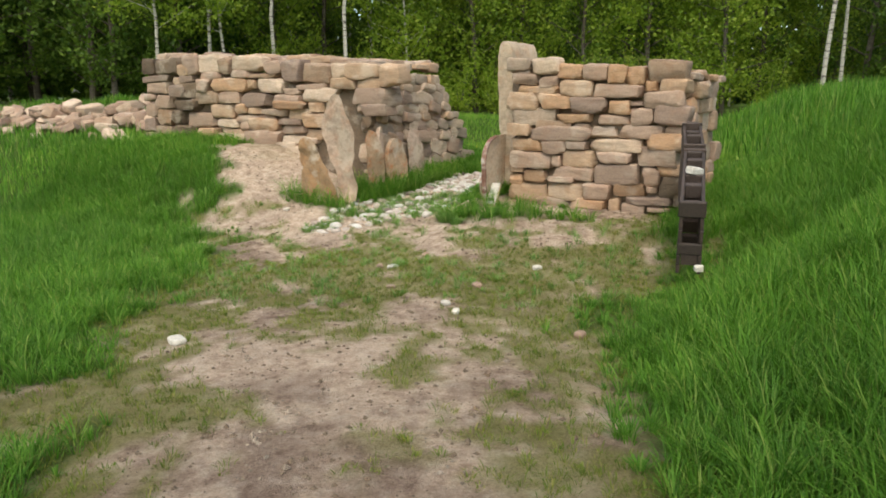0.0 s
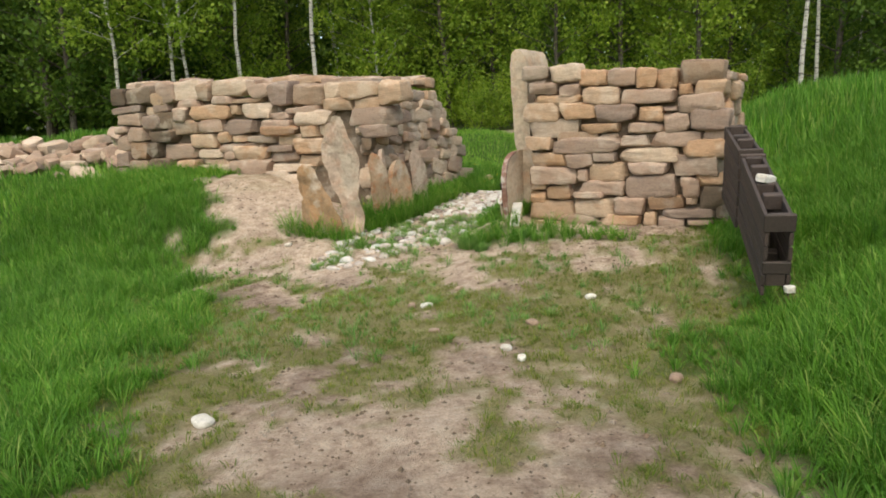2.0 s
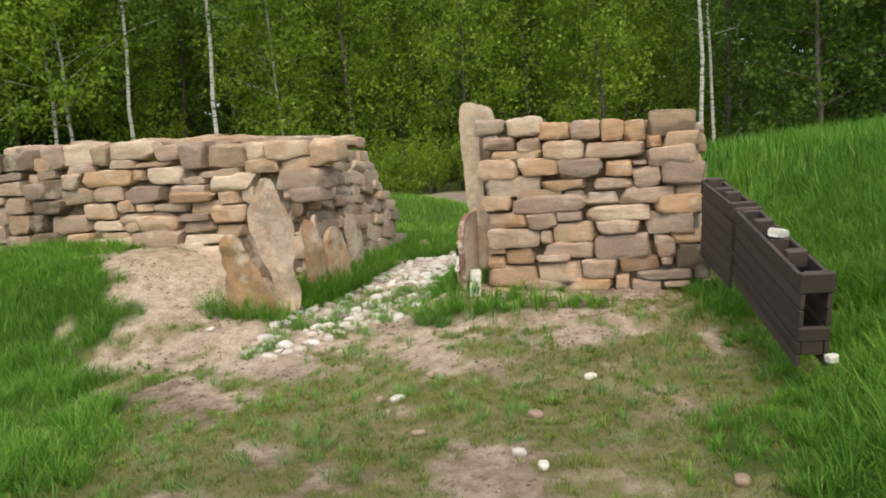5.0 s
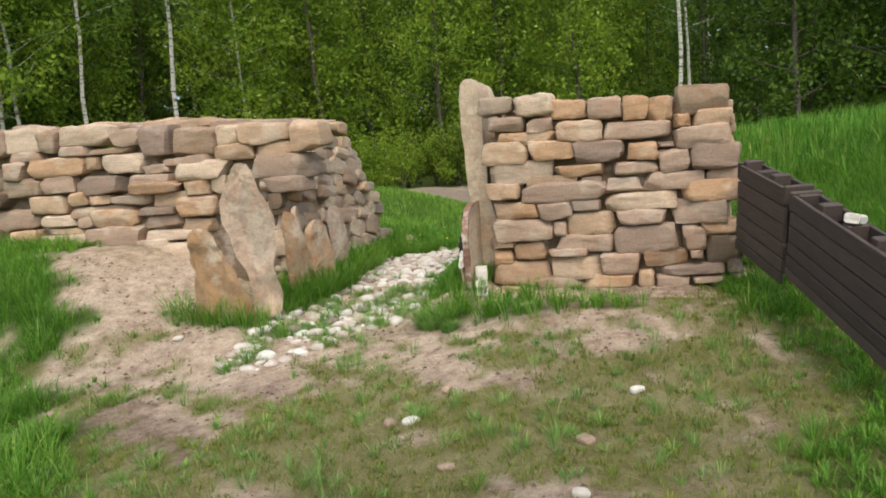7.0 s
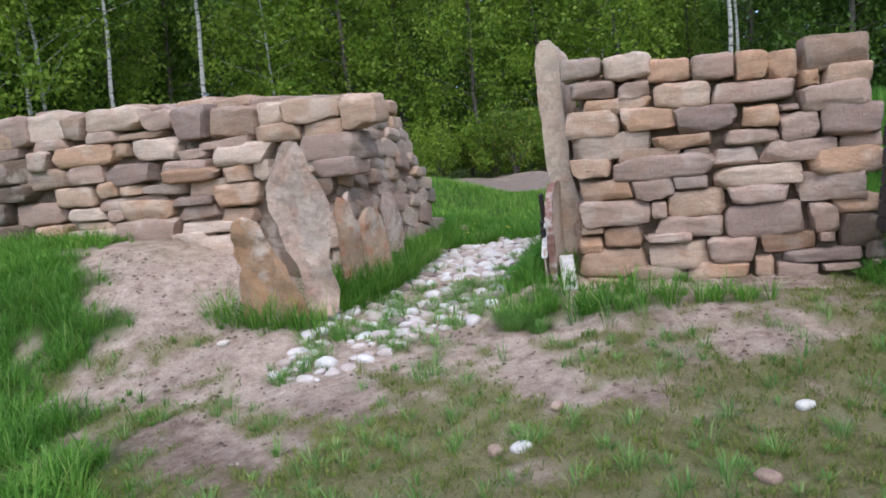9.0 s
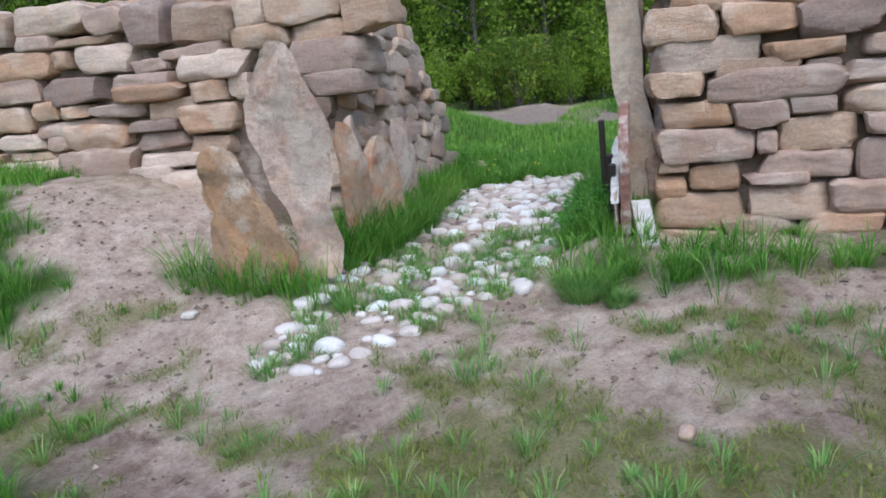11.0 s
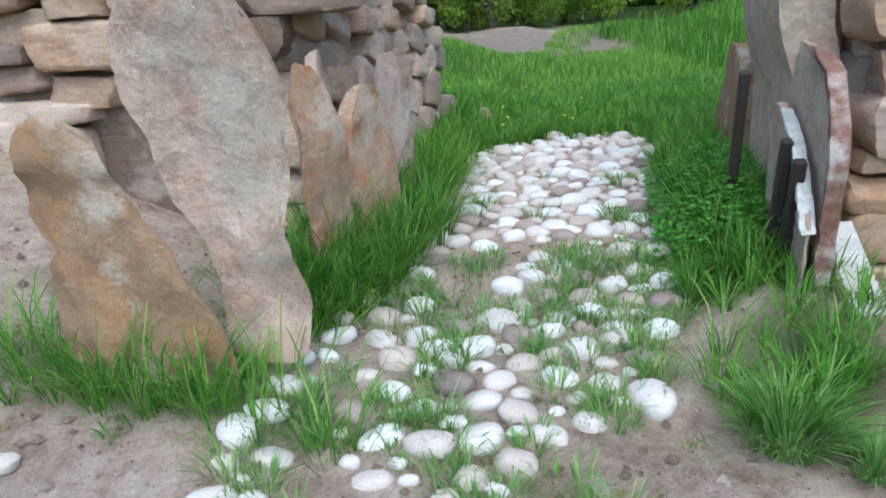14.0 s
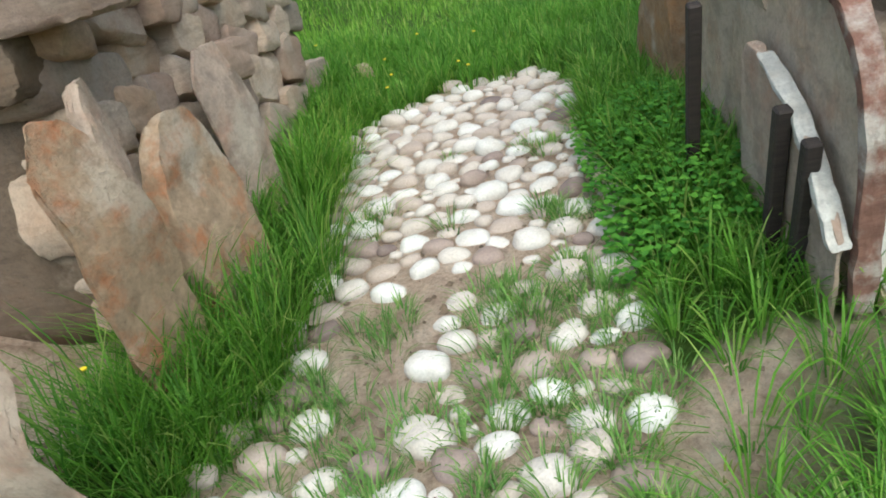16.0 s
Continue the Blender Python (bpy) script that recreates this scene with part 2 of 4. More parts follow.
def timber(name, base):
    m, nodes, links, bsdf = material(name)
    tc, mp, info = nodes.new("ShaderNodeTexCoord"), nodes.new("ShaderNodeMapping"), nodes.new("ShaderNodeObjectInfo")
    mp.inputs["Scale"].default_value = (2, 30, 30)
    links.new(tc.outputs["Object"], mp.inputs[0])
    n = noise_out(nodes, links, 2.2, 8, mp.outputs[0], .7)
    c = ramp(nodes, links, n, [(.3, scaled(base, .5)), (.55, base), (.8, scaled(base, 1.7))])
    c = mixed(nodes, links, 1.0, c, ramp(nodes, links, info.outputs["Random"], [(0, (.7, .7, .7)), (1, (1.25, 1.2, 1.2))]), "MULTIPLY")
    links.new(c, bsdf.inputs["Base Color"])
    bsdf.inputs["Roughness"].default_value = .75
    bump(nodes, links, bsdf, n, .5, .01)
    return m


def bark(name, base, scar, amount):
    m, nodes, links, bsdf = material(name)
    tc, mp = nodes.new("ShaderNodeTexCoord"), nodes.new("ShaderNodeMapping")
    mp.inputs["Scale"].default_value = (3, 3, 14)
    links.new(tc.outputs["Object"], mp.inputs[0])
    n = noise_out(nodes, links, 1.2, 6, mp.outputs[0])
    c = mixed(nodes, links, ramp(nodes, links, n, [(.5, (0, 0, 0)), (.6, (amount,) * 3)]), base, scar)
    links.new(c, bsdf.inputs["Base Color"])
    bsdf.inputs["Roughness"].default_value = .8
    return m


def plain(name, color, rough=.6):
    m, nodes, links, bsdf = material(name)
    n = noise_out(nodes, links, 25, 4)
    links.new(ramp(nodes, links, n, [(.3, scaled(color, .8)), (.7, scaled(color, 1.15))]), bsdf.inputs["Base Color"])
    bsdf.inputs["Roughness"].default_value = rough
    return m


GROUND = soil_and_turf()
COBBLE = pebble()
TALL = leafy("tall_meadow_grass", (.055, .155, .016), (.165, .35, .043), (.32, .40, .11), .5)
SHORT = leafy("short_worn_grass", (.10, .16, .02), (.22, .26, .05), (.38, .32, .12), .5)
MEADOW = leafy("light_meadow_grass", (.10, .22, .025), (.24, .43, .06), (.40, .46, .14), .5)
TUFT = leafy("blue_green_tuft_grass", (.10, .22, .045), (.24, .40, .11), (.40, .46, .19), .5)
CLOVER = leafy("clover_leaf", (.06, .2, .028), (.16, .38, .05))
LEAF = leafy("spring_birch_leaf", (.12, .21, .018), (.27, .38, .045), (.35, .43, .07), .55)
# darker leaf green: the shade within the wood is put into the colour
SHADED_LEAF = leafy("shaded_wood_leaf", (.045, .10, .014), (.13, .21, .03), None, .5)
SHRUB_LEAF = leafy("young_shrub_leaf", (.09, .17, .02), (.24, .33, .045), (.40, .34, .07), .55)
BIRCH = bark("birch_bark", (.42, .40, .35), (.05, .045, .04), .9)
ALDER = bark("dark_bark", (.07, .055, .04), (.14, .13, .1), .6)
TIMBER = timber("dark_stained_timber", (.058, .04, .032))
STAKE = timber("blackened_stake", (.03, .02, .016))
SAWN = timber("sawn_pale_timber", (.45, .36, .24))
YELLOW = plain("yellow_petal", (.8, .6, .02))


# ---- mesh helpers ----
def part(name, data, mat, parent=None, label=""):
    """Links a mesh (or bmesh) as one object under a thing or a part."""
    if isinstance(data, bmesh.types.BMesh):
        me = bpy.data.meshes.new(name)
        data.to_mesh(me)
        data.free()
        data = me
    if mat and not data.materials:
        data.materials.append(mat)
    ob = new(name, data)
    if parent:
        ob.parent = parent
    if label:
        ob["label"] = label
    return ob


def thing(name, m, label, category, group="", kind=""):
    ob = new(name)
    ob.matrix_basis = m
    return tagged(ob, label, category, group, kind)


def faces_mesh(name, verts, quads=None, tris=None, flat=False):
    """A mesh from arrays of corners, four-cornered and three-cornered faces."""
    me = bpy.data.meshes.new(name)
    quads = np.zeros((0, 4), int) if quads is None else np.asarray(quads)
    tris = np.zeros((0, 3), int) if tris is None else np.asarray(tris)
    me.vertices.add(len(verts))
    me.vertices.foreach_set("co", np.asarray(verts, np.float32).ravel())
    me.loops.add(quads.size + tris.size)
    me.loops.foreach_set("vertex_index", np.concatenate([quads.ravel(), tris.ravel()]).astype(np.int32))
    me.polygons.add(len(quads) + len(tris))
    starts = np.concatenate([np.arange(len(quads)) * 4, quads.size + np.arange(len(tris)) * 3])
    me.polygons.foreach_set("loop_start", starts.astype(np.int32))
    me.polygons.foreach_set("use_smooth", np.full(len(starts), not flat))
    me.update(calc_edges=True)
    return me


def cube_grid(n):
    """Corners and faces of a cube from -1 to 1, n cells along each edge, welded."""
    index, verts, quads = {}, [], []

    def at(p):
        if p not in index:
            index[p] = len(verts)
            verts.append([2 * c / n - 1 for c in p])
        return index[p]
    for axis in range(3):
        for side in (0, n):
            for i in range(n):
                for j in range(n):
                    q = []
                    for a, b in ((i, j), (i + 1, j), (i + 1, j + 1), (i, j + 1)):
                        p = [0, 0, 0]
                        p[axis], p[(axis + 1) % 3], p[(axis + 2) % 3] = side, a, b
                        q.append(at(tuple(p)))
                    quads.append(q if side else q[::-1])
    return np.array(verts), np.array(quads)


CUBES = {n: cube_grid(n) for n in (4, 5, 6, 8, 10, 14, 26)}


def lumps(p, size, seed):
    """Smooth random offset of each point, three values."""
    out = np.zeros_like(p)
    for k in range(3):
        for f, a in ((1, .6), (2.3, .3), (4.9, .16)):
            d = np.random.default_rng(seed * 7 + k * 3 + int(f)).normal(size=(3, 3))
            out[:, k] += a * np.sin((p / size * f) @ d[0] * 1.7 + d[1, 0] * 6) * np.cos((p / size * f) @ d[2] * 1.3 + d[1, 1] * 6)
    return out


def chipped(p, half, g, count, depth):
    """Cuts flat facets off the corners and edges of a lump."""
    for _ in range(count):
        d = g.normal(size=3) * np.array([1, 1, .9])
        d /= np.linalg.norm(d)
        off = (np.abs(d) * half).sum() * g.uniform(1 - depth, 1 - depth * .35)
        over = np.maximum(0, p @ d - off)
        p = p - over[:, None] * d
    return p


def stone_mesh(w, d, h, seed, n=6, box=None, rough=.05):
    """A rough, worn block of stone: w wide, d deep, h high."""
    v, q = CUBES[n]
    g = np.random.default_rng(seed)
    box = box or g.uniform(6, 14)
    r = (np.abs(v) ** box).sum(1) ** (1 / box)
    p = v / r[:, None] ** .95
    p[:, 0] *= 1 + .06 * g.normal() * p[:, 2] + .05 * g.normal() * p[:, 1]
    p[:, 2] *= 1 + .08 * g.normal() * p[:, 0]
    p[:, 0] += .05 * g.normal() * p[:, 2]
    half = np.array([w, d, h]) / 2
    p = chipped(p * half, half, g, 8, .26)
    p += lumps(p, .16, seed) * rough * min(w, h, d) + lumps(p, .045, seed + 9) * .009 * min(1, h * 6)
    me = faces_mesh("stone", p, q)
    me.set_sharp_from_angle(angle=radians(38))
    return me


def slab_mesh(profile, thick, seed, lean=0.0, n=26, rough=.035, splits=14, tilt=.16):
    """A standing slab: profile rows of height, left and right edge, in its own plane; lean moves it back with height."""
    v, q = CUBES[n]
    r = (np.abs(v) ** 12).sum(1) ** (1 / 12)
    p = v / r[:, None]
    hs, ls, rs = zip(*profile)
    t = (p[:, 2] + 1) / 2
    z = hs[0] + (hs[-1] - hs[0]) * t
    left, right = np.interp(z, hs, ls), np.interp(z, hs, rs)
    out = np.stack([left + (right - left) * (p[:, 0] + 1) / 2, p[:, 1] * thick / 2 + lean * (z - hs[0]), z], 1)
    ridge = np.abs(lumps(out, .22, seed + 2)) + .5 * np.abs(lumps(out, .09, seed + 3))
    out += lumps(out, .25, seed) * rough * .5 + (.4 - ridge) * rough * np.array([.4, .45, .3]) + lumps(out, .05, seed + 4) * .006
    g = np.random.default_rng(seed)
    for k in range(splits):
        side = 1 if k % 2 else -1
        d = np.array([g.normal() * tilt, side, g.normal() * tilt * .8])
        d /= np.linalg.norm(d)
        z0 = g.uniform(hs[0], hs[-1])
        c = np.array([g.uniform(np.interp(z0, hs, ls), np.interp(z0, hs, rs)), lean * (z0 - hs[0]), z0])
        over = np.maximum(0, (out - c) @ d - thick / 2 * g.uniform(.72, .95))
        out -= np.minimum(over, thick * .26)[:, None] * d
    out += lumps(out, .04, seed + 8) * .004
    me = faces_mesh("slab", out, q)
    me.set_sharp_from_angle(angle=radians(42))
    return me


def block_mesh(w, d, h, bevel=.006):
    """A sawn block with softened edges, its base centre at the origin."""
    bm = bmesh.new()
    bmesh.ops.create_cube(bm, size=1, matrix=Matrix.Translation((0, 0, h / 2)) @ Matrix.Diagonal((w, d, h, 1)))
    bmesh.ops.bevel(bm, geom=bm.edges[:], offset=bevel, segments=1, affect="EDGES")
    me = bpy.data.meshes.new("block")
    bm.to_mesh(me)
    bm.free()
    return me


# ---- the ground, one sheet out to the horizon ----
def spread(lo, hi, step, far):
    near = np.arange(lo, hi, step)
    out = far * (np.linspace(0, 1, 26)[1:] ** 2.6)
    return np.concatenate([(lo - out)[::-1], near, near[-1] + out])


def build_ground():
    xs, ys = spread(-8, 6, .07, 500), spread(-1, 17, .075, 500)
    X, Y = np.meshgrid(xs, ys)
    Z = ground_z(X, Y)
    Z -= np.where(in_walls(X, Y), .1, 0)
    nx, ny = len(xs), len(ys)
    i = np.arange(nx * ny).reshape(ny, nx)
    quads = np.stack([i[:-1, :-1], i[:-1, 1:], i[1:, 1:], i[1:, :-1]], -1).reshape(-1, 4)
    me = faces_mesh("ground", np.stack([X, Y, Z], -1).reshape(-1, 3), quads)
    u, v = uv(X, Y)
    far = np.hypot(X + 1, Y - 3) + 1.9
    bare = smooth((far - 19.0 - wave(X, Y, 2.0)) / .8) * smooth((25.0 - far) / .8) * (Y > 8)
    L, T = np.clip(lush(X, Y) * 1.2, 0, 1), thin(X, Y) * .72
    L = np.where((np.abs(X) > 14) | (Y < -2), .8, L)
    L = np.where(v > 25, .9, L)
    sandy = np.maximum(on_path(X, Y, .25) * 1.0, smooth(1 - np.abs(Y - 4.3 - .25 * np.sin(X)) / 1.0))
    sandy = np.maximum(sandy, smooth(1 - np.abs(v - 7.2) / .7) * .8)
    sandy = np.maximum(sandy, smooth((v - 6.8) / .4) * (u < -6) * .8)
    sandy = np.maximum(sandy, smooth((v - 5.9) / .7) * smooth((8.6 - v) / .5) * smooth((-2.2 - u) / 1.0) * .85)
    rgb = np.stack([L * (1 - bare), T, bare, np.clip(sandy * (.55 + .9 * wave(X, Y, .35)), 0, 1)], -1).reshape(-1, 4)
    col = me.color_attributes.new("cover", "FLOAT_COLOR", "POINT")
    col.data.foreach_set("color", rgb.astype(np.float32).ravel())
    return tagged(part("ground", me, GROUND), "sandy trodden soil with worn turf and grassy banks", "ground", kind="structure")


build_ground()


# ---- dry-stone walls ----
def wall_stone(wall, tone, u, v, z, w, d, h, seed, turn=0.0, n=8):
    me = stone_mesh(w, d, h, seed, n)
    ob = part("stone", me, ROCK[tone], wall)
    g = np.random.default_rng(seed + 1)
    ob.matrix_basis = Matrix.Translation(W(u, v, z)) @ pose(0, 0, 0, g.normal() * 1.5, g.normal() * 1.5, TURNED + turn + g.normal() * 2.5)
    return ob


SEED = [100]


def course(wall, front, *stones):
    """Stones of the front face, each: tone, from and to along the front, bottom and top."""
    for tone, u0, u1, z0, z1 in stones:
        SEED[0] += 13
        g = np.random.default_rng(SEED[0])
        d = g.uniform(.26, .42)
        proud = g.normal() * .022
        wall_stone(wall, tone, (u0 + u1) / 2, front + d / 2 - proud, (z0 + z1) / 2, (u1 - u0) * .985, d, (z1 - z0) * .985, SEED[0])


def side_courses(wall, u, v0, z0, top, reach, inward, tones="bggpo", tilt=0.0):
    """Rough courses along a face that runs into the mound; reach gives each height's far end."""
    z, g = z0, np.random.default_rng(int(abs(u) * 100) + 3)
    while z < top - .06:
        h = min(g.uniform(.12, .26), top - z)
        v = v0 + g.uniform(-.05, .05)
        while v < reach(z):
            w = g.uniform(.2, .52)
            SEED[0] += 13
            d = g.uniform(.25, .36)
            ob = wall_stone(wall, tones[g.integers(len(tones))], u + inward * d / 2 + g.normal() * .03, v + w / 2, z + h / 2, w * 1.06, d, h * 1.1, SEED[0], 90)
            ob.matrix_basis = ob.matrix_basis @ pose(0, 0, 0, 0, tilt * g.uniform(.2, 1.4), 0)
            v += w
        z += h


def cap_stones(wall, u0, u1, v0, v1, height, tones):
    """Flat stones laid over the top of a wall."""
    g = np.random.default_rng(int(abs(u0) * 37))
    v = v0
    while v < v1:
        u, dv = u0 + g.uniform(0, .15), g.uniform(.28, .42)
        while u < u1 - .2:
            w, h = min(g.uniform(.28, .6), u1 - u), g.uniform(.09, .17)
            SEED[0] += 13
            ob = wall_stone(wall, tones[g.integers(len(tones))], u + w / 2, v + dv / 2, height(u + w / 2) - h / 2 + g.normal() * .025, w * 1.1, dv * 1.12, h, SEED[0], g.normal() * 6)
            u += w
        v += dv


def core(wall, u0, u1, v0, v1, z0, height0, height1):
    """Packed rubble that fills the wall behind its faces."""
    v, q = CUBES[14]
    t = (v + 1) / 2
    p = np.zeros_like(v)
    top = height0 + (height1 - height0) * t[:, 0]
    uu, vv, zz = u0 + (u1 - u0) * t[:, 0], v0 + (v1 - v0) * t[:, 1], z0 + (top - z0) * t[:, 2]
    p[:, 0], p[:, 1], p[:, 2] = UX * uu - UY * vv, UY * uu + UX * vv, zz
    p += lumps(p, .15, 5) * .03
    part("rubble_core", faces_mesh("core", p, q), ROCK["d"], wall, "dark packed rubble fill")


right_wall = thing("dry_stone_wall", Matrix.Identity(4), "tan and ochre dry-stone wall block beside the entrance passage", "stone wall", "walls of the monument")
course(right_wall, 8.33, ("p", -3.48, -3.14, 1.68, 1.85), ("p", -3.14, -2.74, 1.63, 1.84), ("o", -2.78, -2.44, 1.57, 1.75), ("g", -2.44, -2.13, 1.54, 1.75), ("o", -2.12, -1.90, 1.50, 1.72), ("o", -1.90, -1.68, 1.48, 1.70), ("b", -1.67, -1.19, 1.51, 1.77))
course(right_wall, 8.33, ("g", -3.42, -3.04, 1.51, 1.65), ("g", -3.02, -2.78, 1.47, 1.62), ("b", -2.74, -2.31, 1.34, 1.56), ("g", -2.30, -1.69, 1.33, 1.50), ("o", -1.68, -1.52, 1.41, 1.53), ("b", -1.50, -1.16, 1.39, 1.55))
course(right_wall, 8.33, ("o", -3.35, -2.75, 1.36, 1.50), ("g", -1.68, -1.17, 1.21, 1.41))
course(right_wall, 8.33, ("b", -3.47, -3.03, 1.18, 1.41), ("o", -3.00, -2.58, 1.20, 1.40), ("g", -2.58, -2.13, 1.14, 1.35), ("o", -2.10, -1.83, 1.14, 1.31), ("g", -1.85, -1.67, 1.24, 1.29), ("g", -1.81, -1.55, 1.02, 1.23), ("g", -1.55, -1.11, 1.00, 1.25))
course(right_wall, 8.33, ("p", -3.44, -2.80, 0.98, 1.21), ("o", -2.78, -2.26, 1.03, 1.14), ("g", -2.23, -1.82, 1.01, 1.13), ("g", -1.96, -1.40, 0.84, 1.01), ("g", -1.40, -1.11, 0.91, 1.03))
course(right_wall, 8.33, ("b", -3.46, -3.11, 0.85, 1.01), ("b", -3.05, -2.58, 0.93, 1.06), ("g", -2.54, -2.34, 0.97, 1.02), ("g", -2.34, -2.00, 0.85, 0.99), ("o", -1.63, -1.12, 0.71, 0.92))
course(right_wall, 8.33, ("g", -3.10, -2.31, 0.79, 0.99), ("p", -2.32, -1.66, 0.67, 0.84))
course(right_wall, 8.33, ("o", -3.40, -2.95, 0.65, 0.82), ("g", -2.94, -2.63, 0.62, 0.80), ("g", -2.62, -2.36, 0.69, 0.80), ("g", -2.22, -1.77, 0.54, 0.69), ("g", -1.76, -1.16, 0.52, 0.75))
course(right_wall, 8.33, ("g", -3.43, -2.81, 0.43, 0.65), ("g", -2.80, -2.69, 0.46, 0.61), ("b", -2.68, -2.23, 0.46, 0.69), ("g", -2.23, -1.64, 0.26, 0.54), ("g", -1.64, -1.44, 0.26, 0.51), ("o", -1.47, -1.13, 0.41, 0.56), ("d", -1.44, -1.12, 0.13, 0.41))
course(right_wall, 8.33, ("b", -3.41, -3.21, 0.36, 0.44), ("o", -3.21, -2.89, 0.24, 0.42), ("g", -2.80, -2.26, 0.30, 0.47), ("o", -2.00, -1.58, 0.14, 0.30), ("g", -1.58, -1.46, 0.20, 0.27))
course(right_wall, 8.33, ("o", -3.43, -3.22, 0.19, 0.35), ("b", -3.44, -2.88, -0.02, 0.23), ("b", -2.90, -2.38, 0.04, 0.26), ("g", -2.87, -2.50, 0.26, 0.34), ("g", -2.39, -2.02, 0.06, 0.28), ("g", -1.84, -1.26, 0.04, 0.15))
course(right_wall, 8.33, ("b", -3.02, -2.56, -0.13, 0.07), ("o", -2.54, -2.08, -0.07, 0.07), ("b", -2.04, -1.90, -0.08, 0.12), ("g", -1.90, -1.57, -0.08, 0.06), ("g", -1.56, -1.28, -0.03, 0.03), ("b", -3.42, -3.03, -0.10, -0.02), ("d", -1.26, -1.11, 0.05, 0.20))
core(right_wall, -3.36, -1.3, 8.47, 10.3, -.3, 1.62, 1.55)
side_courses(right_wall, -1.16, 8.55, -.1, 1.62, lambda z: 10.3, -1)
side_courses(right_wall, -3.44, 8.6, -.15, 1.6, lambda z: 10.4, 1)
cap_stones(right_wall, -3.4, -1.3, 8.62, 10.2, lambda u: 1.74 - .03 * (u + 3.4), "ppbg")

left_wall = thing("dry_stone_wall", Matrix.Identity(4), "long tan and grey dry-stone wall with loose capping stones", "stone wall", "walls of the monument")
course(left_wall, 8.38, ("g", -9.86, -9.46, 1.76, 2.12), ("p", -9.56, -8.88, 1.78, 2.11), ("b", -9.01, -8.69, 1.77, 2.03), ("p", -8.70, -7.89, 1.80, 2.05), ("g", -7.89, -7.48, 1.74, 1.94), ("g", -7.48, -7.09, 1.60, 1.95), ("b", -7.08, -6.51, 1.56, 1.89), ("p", -6.50, -6.22, 1.64, 1.88), ("b", -6.20, -5.60, 1.63, 1.86), ("b", -5.59, -5.20, 1.53, 1.85))
course(left_wall, 8.38, ("g", -9.50, -8.94, 1.68, 1.81), ("g", -8.70, -8.25, 1.69, 1.82), ("b", -8.25, -7.62, 1.68, 1.75), ("b", -6.55, -6.04, 1.48, 1.66), ("b", -6.02, -5.56, 1.45, 1.64))
course(left_wall, 8.38, ("g", -10.01, -9.64, 1.64, 1.77), ("g", -9.53, -9.24, 1.46, 1.69), ("o", -9.21, -8.29, 1.46, 1.70), ("b", -8.30, -8.10, 1.52, 1.67), ("p", -8.06, -7.47, 1.44, 1.67), ("g", -7.48, -7.10, 1.41, 1.52), ("g", -7.22, -6.59, 1.48, 1.57), ("p", -7.05, -6.41, 1.30, 1.51), ("g", -6.12, -5.43, 1.25, 1.51))
course(left_wall, 8.38, ("d", -10.07, -9.55, 1.36, 1.63), ("b", -9.77, -8.98, 1.26, 1.49), ("g", -9.00, -8.50, 1.27, 1.48), ("g", -8.47, -7.77, 1.22, 1.44), ("g", -7.73, -7.08, 1.28, 1.41), ("o", -7.72, -7.01, 1.18, 1.32), ("o", -6.99, -6.63, 1.13, 1.30), ("p", -6.61, -6.41, 1.12, 1.33), ("g", -5.96, -5.47, 1.09, 1.27))
course(left_wall, 8.38, ("d", -10.13, -9.52, 1.16, 1.34), ("b", -9.25, -8.68, 1.03, 1.26), ("o", -8.63, -8.35, 1.11, 1.27), ("b", -8.34, -8.02, 1.10, 1.21), ("p", -8.00, -7.46, 1.08, 1.19), ("b", -7.45, -6.95, 1.02, 1.19), ("o", -7.13, -6.58, 0.89, 1.13), ("d", -5.93, -5.76, 0.91, 1.09))
course(left_wall, 8.38, ("d", -10.19, -9.92, 0.91, 1.16), ("g", -9.90, -9.10, 0.86, 1.12), ("g", -8.68, -7.69, 0.95, 1.09), ("p", -9.09, -8.56, 0.86, 1.01), ("o", -8.31, -7.65, 0.81, 1.04), ("g", -7.67, -7.14, 0.94, 1.04), ("g", -7.62, -7.12, 0.78, 0.93), ("b", -7.10, -6.66, 0.70, 0.88), ("g", -8.55, -8.33, 0.83, 0.97))
course(left_wall, 8.38, ("d", -10.25, -9.63, 0.71, 0.89), ("o", -9.61, -9.09, 0.68, 0.85), ("p", -9.15, -8.40, 0.62, 0.77), ("b", -9.03, -8.43, 0.77, 0.85), ("g", -8.44, -7.60, 0.57, 0.84), ("p", -7.59, -6.82, 0.63, 0.75))
course(left_wall, 8.38, ("d", -10.30, -10.03, 0.53, 0.72), ("g", -10.01, -9.31, 0.45, 0.69), ("p", -9.28, -8.83, 0.44, 0.66), ("b", -8.83, -8.27, 0.46, 0.61), ("b", -8.26, -7.71, 0.46, 0.60), ("p", -7.69, -7.23, 0.53, 0.66), ("p", -7.66, -6.90, 0.34, 0.60))
course(left_wall, 8.38, ("b", -8.20, -7.71, 0.31, 0.47), ("g", -9.50, -9.18, 0.41, 0.54), ("b", -9.17, -8.46, 0.34, 0.47), ("p", -7.40, -7.11, 0.25, 0.41))
course(left_wall, 8.38, ("d", -10.97, -10.65, 1.80, 2.08), ("d", -10.61, -9.95, 1.77, 2.06), ("b", -10.01, -9.66, 1.74, 1.96))
course(left_wall, 8.38, ("b", -10.19, -9.75, 1.60, 1.74), ("g", -11.02, -10.24, 1.66, 1.78), ("g", -10.23, -9.82, 1.38, 1.60))
